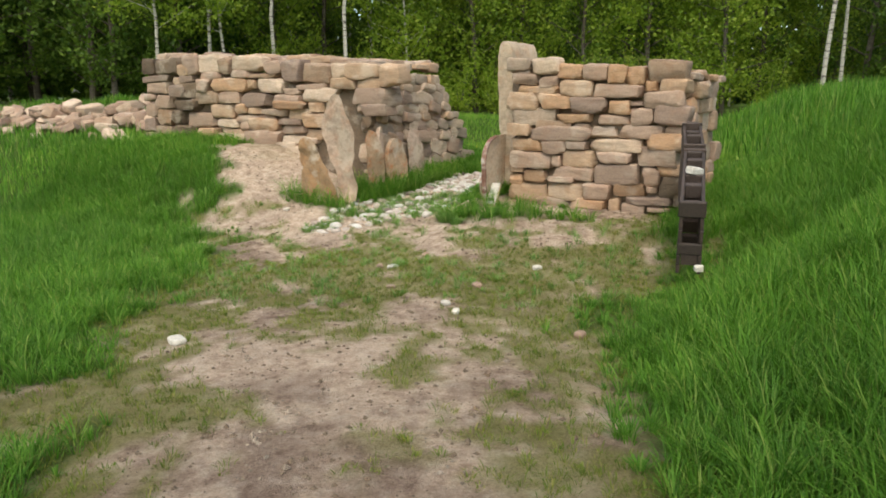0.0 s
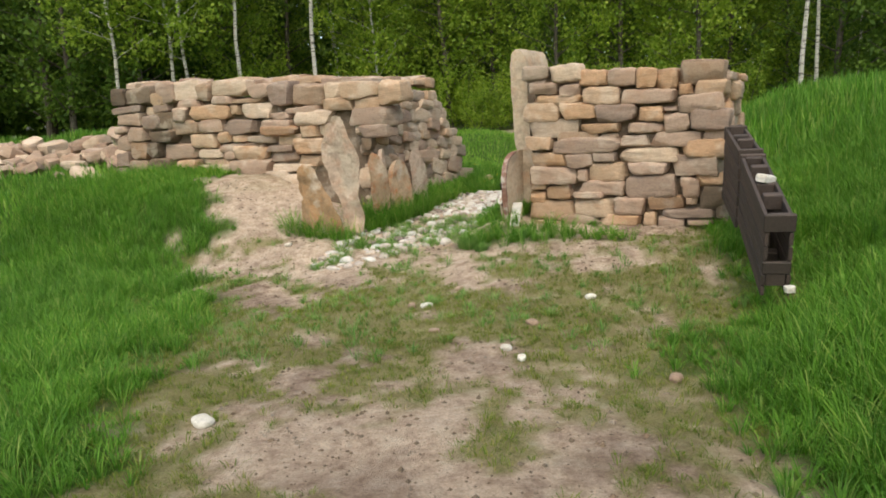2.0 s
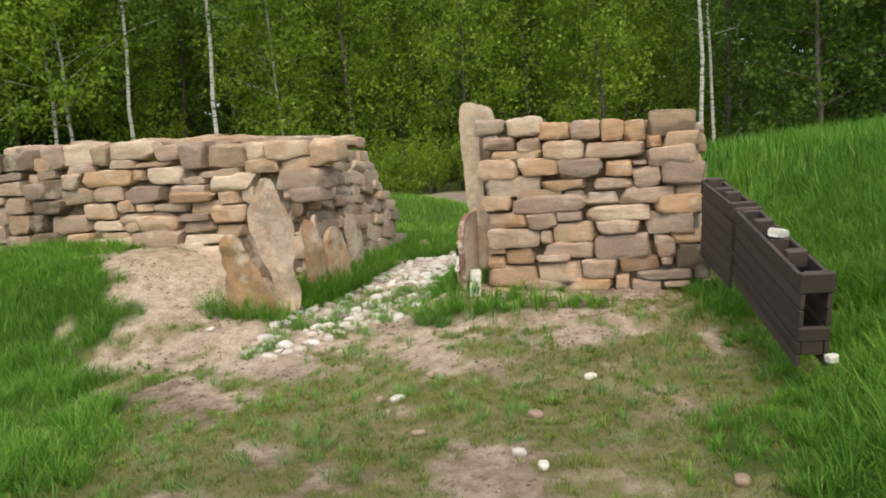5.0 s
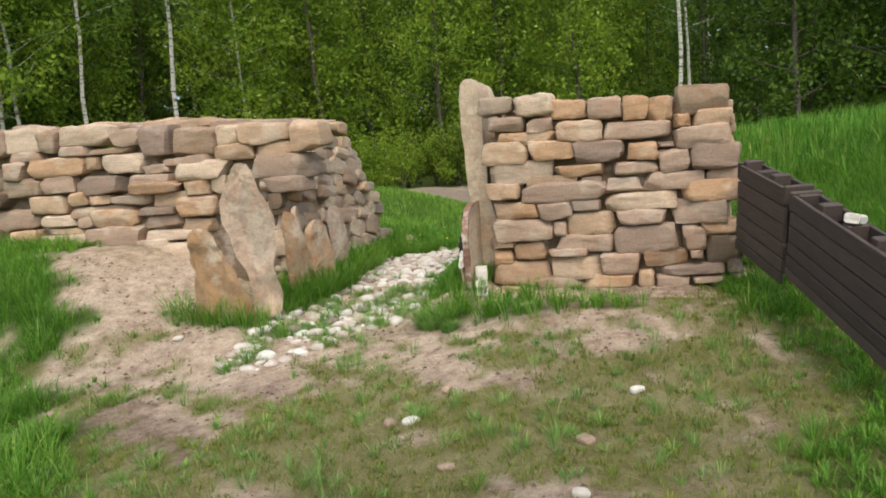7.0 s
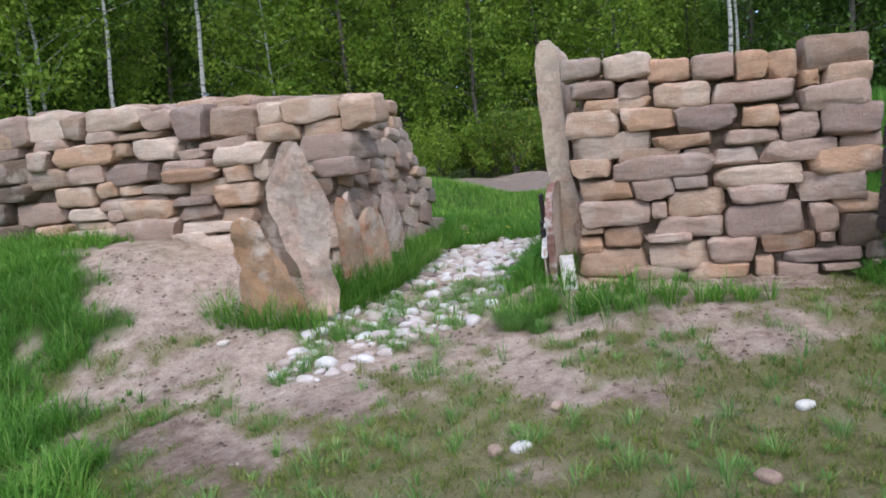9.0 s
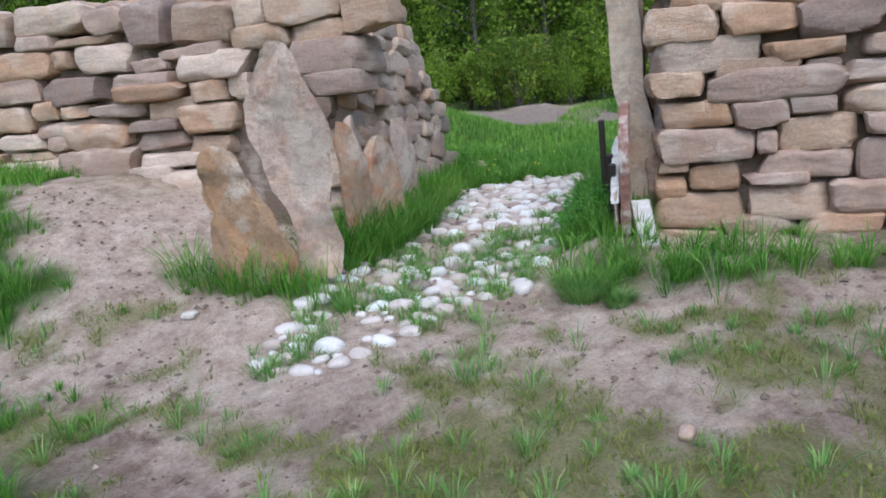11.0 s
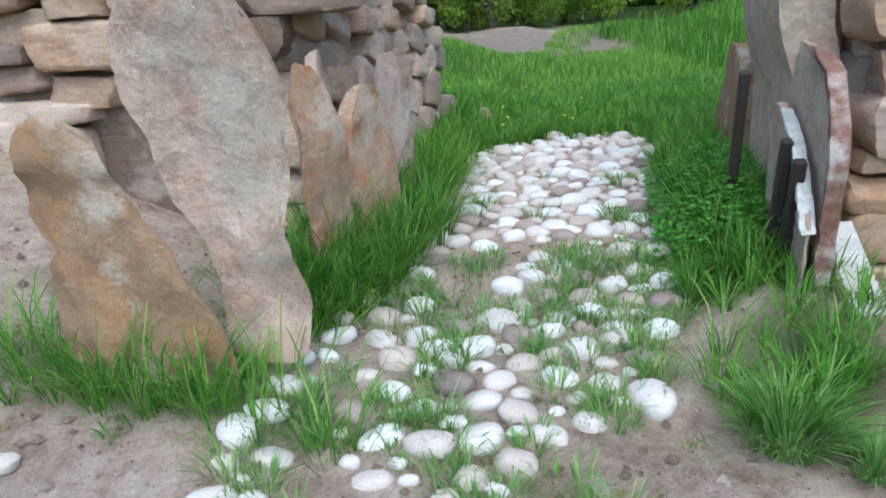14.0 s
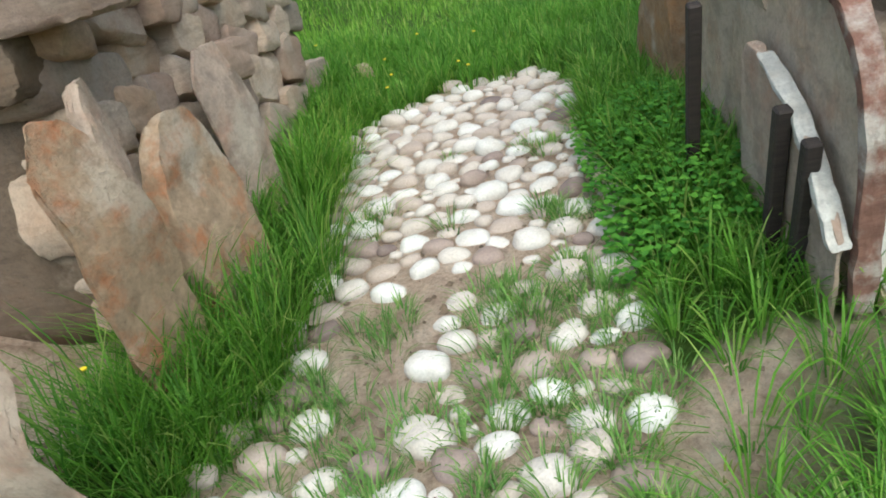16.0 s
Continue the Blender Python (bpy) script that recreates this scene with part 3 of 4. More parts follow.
course(left_wall, 8.38, ("g", -11.00, -10.26, 1.46, 1.65), ("g", -10.70, -10.25, 1.19, 1.43), ("g", -11.03, -10.69, 1.32, 1.45))
course(left_wall, 8.38, ("o", -10.70, -10.29, 0.88, 1.18), ("g", -11.03, -10.71, 1.04, 1.31))
course(left_wall, 8.38, ("b", -10.77, -10.32, 0.68, 0.87), ("g", -11.06, -10.75, 0.77, 1.01))
course(left_wall, 8.38, ("g", -10.75, -10.13, 0.49, 0.69), ("g", -11.09, -10.79, 0.52, 0.75))
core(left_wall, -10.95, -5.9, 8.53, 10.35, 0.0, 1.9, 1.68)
side_courses(left_wall, -5.7, 8.5, -.12, 1.72, lambda z: 10.2 + (1.7 - z) * .72, -1, "bpgpp", 13.0)
side_courses(left_wall, -10.95, 8.6, .35, 1.9, lambda z: 10.4, 1)
cap_stones(left_wall, -10.9, -5.8, 8.66, 10.3, lambda u: 1.92 - .05 * (u + 5.7), "ppbgb")


def settle(ob, point):
    """Puts a thing's own origin at a point of its base, its parts staying where they are."""
    m = Matrix.Translation(point)
    for child in ob.children:
        child.matrix_basis = m.inverted() @ child.matrix_basis
    ob.matrix_basis = m


settle(right_wall, W(-2.3, 8.4, -.1))
settle(left_wall, W(-8.2, 8.45, .3))


# ---- standing slabs of the passage ----
def slab(u, v, z, turn, profile, thick, seed, mat, label, lean=0.0, rough=.035, splits=14, tilt=.16, group="orthostats"):
    ob = part("standing_stone", slab_mesh(profile, thick, seed, lean, rough=rough, splits=splits, tilt=tilt), mat)
    ob.matrix_basis = Matrix.Translation(W(u, v, z)) @ pose(0, 0, 0, 0, 0, TURNED + turn)
    return tagged(ob, label, "standing stone", group)


slab(-5.58, 7.4, -.13, 2, [(0, -.06, .27), (.28, -.08, .28), (.42, -.11, .29), (.58, -.17, .3), (.8, -.26, .33), (.98, -.31, .36), (1.22, -.3, .34), (1.33, -.35, .29), (1.42, -.3, .23), (1.5, -.25, .21), (1.64, -.18, .18), (1.71, -.08, .09)], .24, 11, SLAB,
     "tall pale sandstone slab leaning by the passage mouth", .0, .055, 34, .32)
slab(-5.86, 7.22, -.17, 4, [(0, -.25, .42), (.28, -.28, .37), (.46, -.27, .28), (.58, -.23, .22), (.7, -.31, .15), (.85, -.26, .07), (.97, -.22, .03), (1.04, -.18, -.1)], .14, 12, TAN_SLAB,
     "low tan pointed slab propped against a taller one", .0, .04, 26, .28)
for u, v, turn, wide, high, tip, seed, mat, label in (
        (-5.47, 8.2, 76, .34, 1.2, -.05, 21, RED_SLAB, "narrow rust-tipped stone leaning on the passage wall"),
        (-5.45, 8.7, 76, .42, 1.06, .0, 22, RED_SLAB, "narrow orange-tipped stone leaning on the passage wall"),
        (-5.47, 9.3, 78, .36, 1.17, -.06, 23, SLAB, "narrow pale stone leaning on the passage wall"),
        (-5.6, 8.47, 84, .16, 1.24, .02, 24, SLAB, "short pale stone wedged behind the passage stones")):
    slab(u, v, -.3, turn, [(0, -wide * .3, wide * .36), (high * .45, -wide * .46, wide * .5), (high * .72, -wide * .5, wide * .46), (high * .9, -wide * .42 + tip, wide * .3 + tip), (high, -wide * .22 + tip, wide * .16 + tip)],
         .17, seed, mat, label, .11, .04)
slab(-3.52, 9.06, -.25, 0, [(0, -.08, .1), (.9, -.09, .09), (1.2, -.17, .03), (1.7, -.2, .02), (2.15, -.22, .0), (2.28, -.2, -.03), (2.34, -.16, -.07)], 1.1, 31, GREY_SLAB,
     "tall grey-brown slab at the end of the wall", 0, .018, 5, .03)
red_edged = slab(-3.605, 8.43, -.25, 90, [(0, -.4, .38), (.4, -.45, .38), (.8, -.47, .38), (.95, -.41, .38), (1.05, -.3, .37), (1.11, -.06, .3)], .055, 32, GREY_SLAB,
     "grey slab with a worn reddish edge lining the passage", 0, .016, 5, .03)
slab(-3.6, 10.22, -.25, 90, [(0, -.5, .55), (.3, -.5, .5), (.7, -.48, .2), (.95, -.4, .0), (1.02, -.3, -.1)], .1, 34, TAN_SLAB, "buff slab lining the far passage side", 0, .025, 5, .03)
thin_slab = slab(-3.663, 8.36, -.25, 90, [(0, -.3, .3), (.4, -.37, .31), (.52, -.39, .31), (.62, -.3, .28), (.78, -.13, .26), (.85, .08, .24), (.87, .12, .22)], .045, 35, SLAB, "thin buff slab with a chalky broken edge", 0, .006, 5, .03)
part("broken_edge", slab_mesh([(.5, -.4, -.375), (.62, -.31, -.28), (.78, -.14, -.1), (.86, .07, .12)], .05, 36, 0, 14, .004, 0), CHALK, thin_slab, "chalky white broken edge").matrix_basis = pose(0, .006, 0)
part("worn_edge", slab_mesh([(.3, -.455, -.425), (.65, -.475, -.445), (.8, -.485, -.45), (.95, -.425, -.385), (1.05, -.315, -.27), (1.1, -.12, -.05)], .06, 37, 0, 14, .006, 0), RUST, red_edged, "worn dark red edge with pale scuffs")

for u, v, high, label in ((-3.685, 8.24, .66, "short blackened timber stake holding the slabs"), (-3.705, 8.38, .71, "blackened timber stake leaning on the slabs"), (-3.79, 8.9, .92, "taller blackened timber stake by the slabs")):
    ob = tagged(part("stake", block_mesh(.042, .042, high), STAKE), label, "stake", "stakes along the passage")
    ob.matrix_basis = Matrix.Translation(W(u, v, -.16)) @ pose(0, 0, 0, 13, 0, TURNED)

plank = tagged(part("timber_block", block_mesh(.12, .4, .06, .01), SAWN), "pale sawn timber block with a whitened top", "timber block")
plank.matrix_basis = Matrix.Translation(W(-3.5, 8.07, .06)) @ pose(0, 0, 0, 38, 0, TURNED + 12)
part("top_face", block_mesh(.115, .39, .008, .003), CHALK, plank, "white weathered top").matrix_basis = pose(0, 0, .061)


# ---- hollow timber retaining wall that holds back the grassy bank ----
def timber_section(u0, v0, u1, v1, z0, z1, top0, top1, label):
    """Two skins of boards with spacer blocks between, from one end to the other."""
    a, b = W(u0, v0, 0), W(u1, v1, 0)
    run, mid = (b - a).length, (a + b) / 2
    angle = math.degrees(math.atan2(b.y - a.y, b.x - a.x))
    pitch = math.degrees(math.atan2(top1 - top0, run))
    high = top0 - z0
    ob = thing("retaining_wall", Matrix.Translation((mid.x, mid.y, (z0 + z1) / 2)) @ pose(0, 0, 0, 0, -pitch, angle), label, "retaining wall", "timber retaining wall")
    rows = [0, .1, .21, .33, .47, .6, .74]
    k = high / .74
    for side in (-.085, .085):
        for lo, hi in zip(rows, rows[1:]):
            SEED[0] += 1
            w = random.Random(SEED[0]).uniform(-.004, .004)
            part("board", block_mesh(run - .01, .03, (hi - lo) * k - .012, .004), TIMBER, ob).matrix_basis = pose(0, side + w, lo * k)
    count = max(2, round(run / .36))
    for i in range(count + 1):
        x = -run / 2 + .05 + (run - .1) * i / count
        part("spacer_block", block_mesh(.08, .136, .12, .006), TIMBER, ob).matrix_basis = pose(x, 0, high - .125 + (.03 if i % 2 else 0))
        part("spacer_block", block_mesh(.08, .136, .12, .006), TIMBER, ob).matrix_basis = pose(x, 0, .08)
    for x in (-run / 2 + .02, run / 2 - .02):
        part("end_cap", block_mesh(.04, .22, .14, .008), TIMBER, ob).matrix_basis = pose(x, 0, high - .13)
        part("end_cap", block_mesh(.04, .2, .1, .008), TIMBER, ob).matrix_basis = pose(x, 0, high * .28)
    return ob


timber_section(-.56, 5.95, -.86, 7.42, -.14, .17, .52, .87, "dark brown hollow timber retaining wall, front section")
timber_section(-.88, 7.46, -1.1, 8.36, .1, .3, .87, 1.06, "dark brown hollow timber retaining wall, rear section")
ob = tagged(part("stone", stone_mesh(.17, .1, .07, 801), CHALK), "small white stone lying on the timber wall", "stone")
ob.matrix_basis = Matrix.Translation(W(-.68, 6.55, .68)) @ pose(0, 0, 0, 8, 12, 30)
ob = tagged(part("stone", stone_mesh(.08, .06, .05, 802), CHALK), "white stone in the grass by the timber wall", "stone")
ob.matrix_basis = Matrix.Translation(W(-.46, 5.87, -.07))


# ---- loose stones on the ground ----
def loose(x, y, w, h, seed, mat, label, group="loose stones on the soil"):
    ob = tagged(part("stone", stone_mesh(w, w * .7, h, seed, 5, 2.6, .12), mat), label, "stone", group)
    ob.matrix_basis = Matrix.Translation((x, y, float(ground_z(x, y)) + h * .28)) @ pose(0, 0, 0, 0, 0, seed * 37 % 180)


for x, y, w, h, mat, label in ((.29, 5.1, .09, .05, CHALK, "small white stone lying on the soil"), (.2, 5.28, .09, .05, CHALK, "small white stone lying on the soil"),
                               (1.26, 4.7, .12, .06, RUBBLE, "small pinkish stone lying on the soil"), (-1.72, 4.3, .16, .06, CHALK, "flat white stone lying on the soil"),
                               (-.41, 6.55, .12, .05, CHALK, "white stone lying in worn grass"), (.46, 5.84, .12, .05, RUBBLE, "pinkish stone lying in worn grass"),
                               (1.06, 6.4, .1, .05, CHALK, "white stone lying in worn grass"), (-.55, 6.55, .1, .06, RUBBLE, "brownish stone lying in worn grass"),
                               (-.34, 5.82, .1, .04, RUBBLE, "brownish stone lying in worn grass"), (.6, 12.9, .3, .14, ROCK["b"], "tan stone half hidden in meadow grass"),
                               (-2.16, 8.87, .1, .05, CHALK, "pale stone on the sandy mound"), (-.1, 6.9, .09, .05, RUBBLE, "brownish stone lying in worn grass")):
    SEED[0] += 7
    loose(x, y, w, h, SEED[0], mat, label)

# ---- heap of rubble beyond the long wall ----
heap = thing("rubble_heap", Matrix.Identity(4), "low heap of broken pinkish-grey rubble stones", "rubble heap")
g = np.random.default_rng(40)
for k in range(230):
    a = g.uniform(0, 1)
    u, v = -11.4 - a * 7.5, 9.4 + g.normal() * .75
    w = g.uniform(.14, .5)
    x, y, _ = W(u, v)
    lift = max(0, .55 * (1 - abs(v - 9.4) / 1.5)) * g.uniform(.2, 1)
    ob = part("stone", stone_mesh(w, w * .8, w * g.uniform(.3, .6), 900 + k, 5, 8, .1), RUBBLE if k % 3 else ROCK["p"], heap)
    ob.matrix_basis = Matrix.Translation((x, y, float(ground_z(x, y)) + lift)) @ pose(0, 0, 0, g.normal() * 18, g.normal() * 18, g.uniform(0, 180))
settle(heap, W(-14.5, 9.4, .3))


# ---- cobbled path: a bed of sand with river cobbles ----
def pebble_mesh(seed):
    v, q = CUBES[6]
    p = v / np.linalg.norm(v, axis=1)[:, None]
    p = p * (np.abs(p) ** 2.6).sum(1)[:, None] ** (-1 / 6)
    p = p * .5 + lumps(p, .9, seed) * .05
    p[:, 0] *= 1 + .18 * np.random.default_rng(seed).normal() * p[:, 1]
    return faces_mesh("cobble", p, q)


COBBLES = [pebble_mesh(s) for s in range(60, 74)]
for me in COBBLES:
    me.materials.append(COBBLE)
cobbled_path = thing("cobbled_path", Matrix.Identity(4), "path of pale rounded river cobbles set in sand", "path")
g = np.random.default_rng(77)
# the large pale stones that edge the path, and the broad dark one in its middle
placed = [(-4.19, 7.48, .075), (-5.18, 7.75, .075), (-5.22, 7.9, .062), (-5.1, 8.02, .062), (-4.75, 7.92, .085), (-4.1, 8.85, .075), (-4.39, 8.82, .065), (-5.09, 9.16, .06), (-5.21, 10.33, .06),
          (-5.43, 7.53, .058), (-5.42, 7.38, .062), (-5.46, 7.12, .066), (-5.1, 6.72, .08), (-4.5, 7.28, .062), (-4.12, 8.1, .062), (-4.1, 8.28, .07)]
for size in ([.14] * 90 + [.125] * 900 + [.105] * 3500 + [.085] * 6000 + [.06] * 5000):
    v = g.uniform(6.45, 11.25)
    half = float(path_half(v))
    u = float(path_mid(v)) + g.uniform(-half, half)
    keep = .97 if v > 8.7 else .28 if v > 8.3 else .5 if v > 7.2 else .36
    if wave(u * 2.1, v * 2.1, 0.8) > keep + .12 and abs(u - float(path_mid(v))) < half - .15:
        continue
    r = size * g.uniform(.44, .52)
    if all((u - a) ** 2 + (v - b) ** 2 > ((r + c) * 1.03) ** 2 for a, b, c in placed):
        placed.append((u, v, r))
placed.sort(key=lambda c: -c[2])
rest = []
for k, (u, v, r) in enumerate(placed):
    x, y, _ = W(u, v)
    s = 2.1 * r
    m = Matrix.Translation((x, y, float(ground_z(x, y)) + s * g.uniform(-.16, .08))) @ pose(0, 0, 0, g.normal() * 8, g.normal() * 8, g.normal() * 22 - 25) @ Matrix.Diagonal((s * g.uniform(1.0, 1.22), s * g.uniform(.74, .95), s * g.uniform(.55, .75), 1))
    if k < 300:
        part("cobble", COBBLES[k % 14], None, cobbled_path).matrix_basis = m
    else:
        rest.append((COBBLES[k % 14], m))
if rest:
    q = CUBES[6][1]
    verts = []
    for me, m in rest:
        co = np.empty(len(me.vertices) * 3, np.float32)
        me.vertices.foreach_get("co", co)
        verts.append(co.reshape(-1, 3) @ np.array(m.to_3x3()).T + np.array(m.translation))
    n = len(verts[0])
    ob = part("small_cobbles", faces_mesh("small_cobbles", np.concatenate(verts), np.concatenate([q + n * k for k in range(len(rest))])), COBBLE, cobbled_path)
    tagged(ob, kind="stuff")
settle(cobbled_path, W(-4.7, 9, -.17))


# ---- grass ----
def blades(name, spots, height, width, mat, label, bend=.55, seed=1):
    """Many grass blades in one mesh: each a tapering strip that bends over."""
    g = np.random.default_rng(seed)
    x, y = spots
    n = len(x)
    h = height * g.uniform(.55, 1.25, n) if np.isscalar(height) else height * g.uniform(.6, 1.2, n)
    wd = width * g.uniform(.6, 1.3, n)
    a, b = g.uniform(0, 2 * np.pi, n), g.uniform(.1, 1.0, n) * bend
    z = ground_z(x, y) - .01
    dx, dy = np.cos(a), np.sin(a)
    px, py = -dy * wd / 2, dx * wd / 2
    rows = []
    for t, k in ((0, 1), (.5, .85), (1, .0)):
        out = h * b * t * t
        up = h * t * (1 - .35 * b * t)
        cx, cy, cz = x + dx * out, y + dy * out, z + up
        if k:
            rows += [np.stack([cx - px * k, cy - py * k, cz], 1), np.stack([cx + px * k, cy + py * k, cz], 1)]
        else:
            rows.append(np.stack([cx, cy, cz], 1))
    verts = np.stack(rows, 1).reshape(-1, 3)
    i = np.arange(n)[:, None] * 5
    me = faces_mesh(name, verts, i + np.array([[0, 1, 3, 2]]), i + np.array([[2, 3, 4]]))
    return tagged(part(name, me, mat), label, "grass", kind="stuff")


def scatter(x0, x1, y0, y1, count, chance, seed):
    g = np.random.default_rng(seed)
    x, y = g.uniform(x0, x1, count), g.uniform(y0, y1, count)
    # blades gather in tufts
    x, y = x + g.normal(size=count) * .02, y + g.normal(size=count) * .02
    keep = g.random(count) < chance(x, y)
    return x[keep], y[keep]


def tuft_height(x, y, low, high):
    return low + (high - low) * (wave(x, y, .5) * .6 + wave(x + 3, y, 1.7) * .4)


def tufts(name, spots, per, radius, height, width, mat, label, seed, category="grass", kind="stuff", grow=None):
    """Grass that grows in clumps, the blades fanning out from each clump's middle."""
    g = np.random.default_rng(seed)
    cx, cy = (np.repeat(a, per) for a in spots)
    size = g.uniform(.5, 1.3, len(spots[0]))
    size = np.repeat(size * grow(*spots) if grow else size, per)
    n = len(cx)
    a, d = g.uniform(0, 2 * np.pi, n), np.sqrt(g.random(n))
    dx, dy = np.cos(a), np.sin(a)
    bx, by = cx + dx * d * radius * size * .45, cy + dy * d * radius * size * .45
    h, wd, out = height * size * g.uniform(.6, 1.2, n), width * g.uniform(.6, 1.3, n), (.15 + d * .75) * g.uniform(.6, 1.2, n)
    z = ground_z(bx, by) - .008
    px, py = -dy * wd / 2, dx * wd / 2
    rows = []
    for t, k in ((0, .8), (.45, 1), (.8, .7), (1, 0)):
        o, up = h * out * t ** 1.6, h * t * (1 - .42 * out * t ** 1.5)
        ox, oy, oz = bx + dx * o, by + dy * o, z + up
        rows += [np.stack([ox - px * k, oy - py * k, oz], 1), np.stack([ox + px * k, oy + py * k, oz], 1)] if k else [np.stack([ox, oy, oz], 1)]
    i = np.arange(n)[:, None] * 7
    me = faces_mesh(name, np.stack(rows, 1).reshape(-1, 3), np.concatenate([i + [[0, 1, 3, 2]], i + [[2, 3, 5, 4]]]), i + [[4, 5, 6]])
    return tagged(part(name, me, mat), label, category, kind=kind)


sp = scatter(.9, 8, -.3, 10.5, 13000, lambda x, y: np.maximum(smooth((x - toe(y)) / .35), (y > 4.7) * (x < 3) * lush(x, y)) * ~in_walls(x, y), 1)
tufts("bank_grass", sp, 26, .17, .29, .006, TALL, "lush tall green grass on the bank", 11, grow=lambda x, y: .4 + .6 * smooth((x - toe(y)) / .9))
sp = scatter(5, 20, 2, 22, 50000, lambda x, y: (x > toe(y)) * 1.0, 2)
blades("bank_grass", sp, tuft_height(*sp, .25, .6), .022, TALL, "tall seeding grass on top of the bank", seed=12)
sp = scatter(-7, .5, -.5, 12, 15000, lambda x, y: lush(x, y) * (uv(x, y)[1] < 8.4) * (uv(x, y)[0] < -2) * (x < 0), 3)
tufts("meadow_grass", sp, 24, .15, .2, .0055, TALL, "lush green grass beside the trodden soil", 13, grow=lambda x, y: .35 + .75 * lush(x, y))
sp = scatter(-22, -6, -1, 24, 60000, lambda x, y: lush(x, y), 4)
blades("meadow_grass", sp, tuft_height(*sp, .15, .35), .022, TALL, "green meadow grass", seed=14)
sp = scatter(-3.2, 3.6, 7.0, 14.0, 8000, lambda x, y: lush(x, y) * (uv(x, y)[1] >= 6.9) * (uv(x, y)[0] > -6.4), 5)
tufts("passage_grass", sp, 26, .14, .25, .006, TALL, "fresh green grass along the passage and cobbles", 15, grow=lambda x, y: np.where((uv(x, y)[0] < -5) & (uv(x, y)[1] < 10), 1.25, .85))
sp = scatter(-16, 16, -14, -.2, 45000, lambda x, y: lush(x, y), 41)
blades("meadow_grass", sp, tuft_height(*sp, .12, .3), .022, TALL, "green meadow grass", seed=42)
sp = scatter(-8, 16, 11, 24, 120000, lambda x, y: lush(x, y), 6)
blades("meadow_grass", sp, tuft_height(*sp, .08, .24), .013, MEADOW, "green meadow behind the monument", .8, seed=16)
sp = scatter(-3.6, 3, .4, 9.5, 22000, lambda x, y: thin(x, y) * .85, 7)
tufts("worn_grass", sp, 9, .07, .05, .005, SHORT, "short worn olive grass in small clumps on the soil", 17)
sp = scatter(-3.4, 2.6, 5.2, 9.3, 1500, lambda x, y: smooth((thin(x, y) + .25) * .8) * (1 - on_path(x, y)) * .35, 8)
tufts("grass_clumps", sp, 26, .1, .1, .005, TUFT, "scattered green grass clumps on bare soil", 18)
sp = scatter(-3.0, 1.5, 6.8, 11.5, 3200, lambda x, y: on_path(x, y, .12) * smooth((wave(x + 4, y, .2) * .5 + wave(x, y + 2, .36) * .5 - np.where(uv(x, y)[1] < 8.5, .41, .64)) * 7), 9)
tufts("path_grass", sp, 34, .12, .095, .0045, TUFT, "grass clumps growing between the cobbles", 19)
for u, v, size in ((-3.82, 7.36, .25), (-3.62, 7.66, .13), (-3.25, 7.6, .13), (-3.62, 7.26, .17)):
    x, y, _ = W(u, v)
    tufts("grass_tuft", (np.array([x]), np.array([y])), 620 if size > .24 else 320, size * 1.5, size, .0056, TUFT, "dense fanning grass tuft on bare soil", int(-u * 100), "grass tuft")


def clods():
    """Crumbs of earth and grit strewn over the trodden soil."""
    g = np.random.default_rng(31)
    n = 11000
    x, y = g.uniform(-3.6, 2.4, n), 1.0 + 9.6 * g.random(n) ** 1.1
    keep = (lush(x, y) < .3) & (thin(x, y) < .35) & ~in_walls(x, y)
    x, y = x[keep], y[keep]
    n = len(x)
    s = .004 + .018 * g.random(n) ** 3
    c = np.stack([x, y, ground_z(x, y) + s * .3], 1)
    ring = [(1, 0, 0), (0, 1, 0), (-1, 0, 0), (0, -1, 0), (0, 0, .8)]
    rows = [c + np.array(d) * (s * g.uniform(.6, 1.4, n))[:, None] for d in ring]
    i = np.arange(n)[:, None] * 5
    tris = np.concatenate([i + [[k, (k + 1) % 4, 4]] for k in range(4)])
    tagged(part("soil_crumbs", faces_mesh("crumbs", np.stack(rows, 1).reshape(-1, 3), None, tris, True), ROCK["d"]), "small crumbs of earth and grit on the soil", "soil", kind="stuff")


clods()


def clover():
    g = np.random.default_rng(9)
    n = 2600
    u, v = g.uniform(-4.15, -3.62, n), g.uniform(8.35, 9.7, n)
    x, y = UX * u - UY * v, UY * u + UX * v
    z = ground_z(x, y) + g.uniform(.03, .2, n) * (1 - np.abs(u + 3.85) * 1.4)
    a, s = g.uniform(0, 6.28, n), g.uniform(.009, .017, n)
    c = np.stack([x, y, z], 1)
    rows = []
    for k in range(6):
        t = a + k * np.pi / 3
        rows.append(c + np.stack([np.cos(t) * s, np.sin(t) * s, np.sin(t * 2 + a * 3) * s * .35], 1))
    verts = np.stack(rows, 1).reshape(-1, 3)
    i = np.arange(n)[:, None] * 6
    me = faces_mesh("clover", verts, np.concatenate([i + [[0, 1, 2, 3]], i + [[0, 3, 4, 5]]]))
    tagged(part("clover_patch", me, CLOVER), "dense patch of small round-leaved weeds", "weeds", kind="stuff")


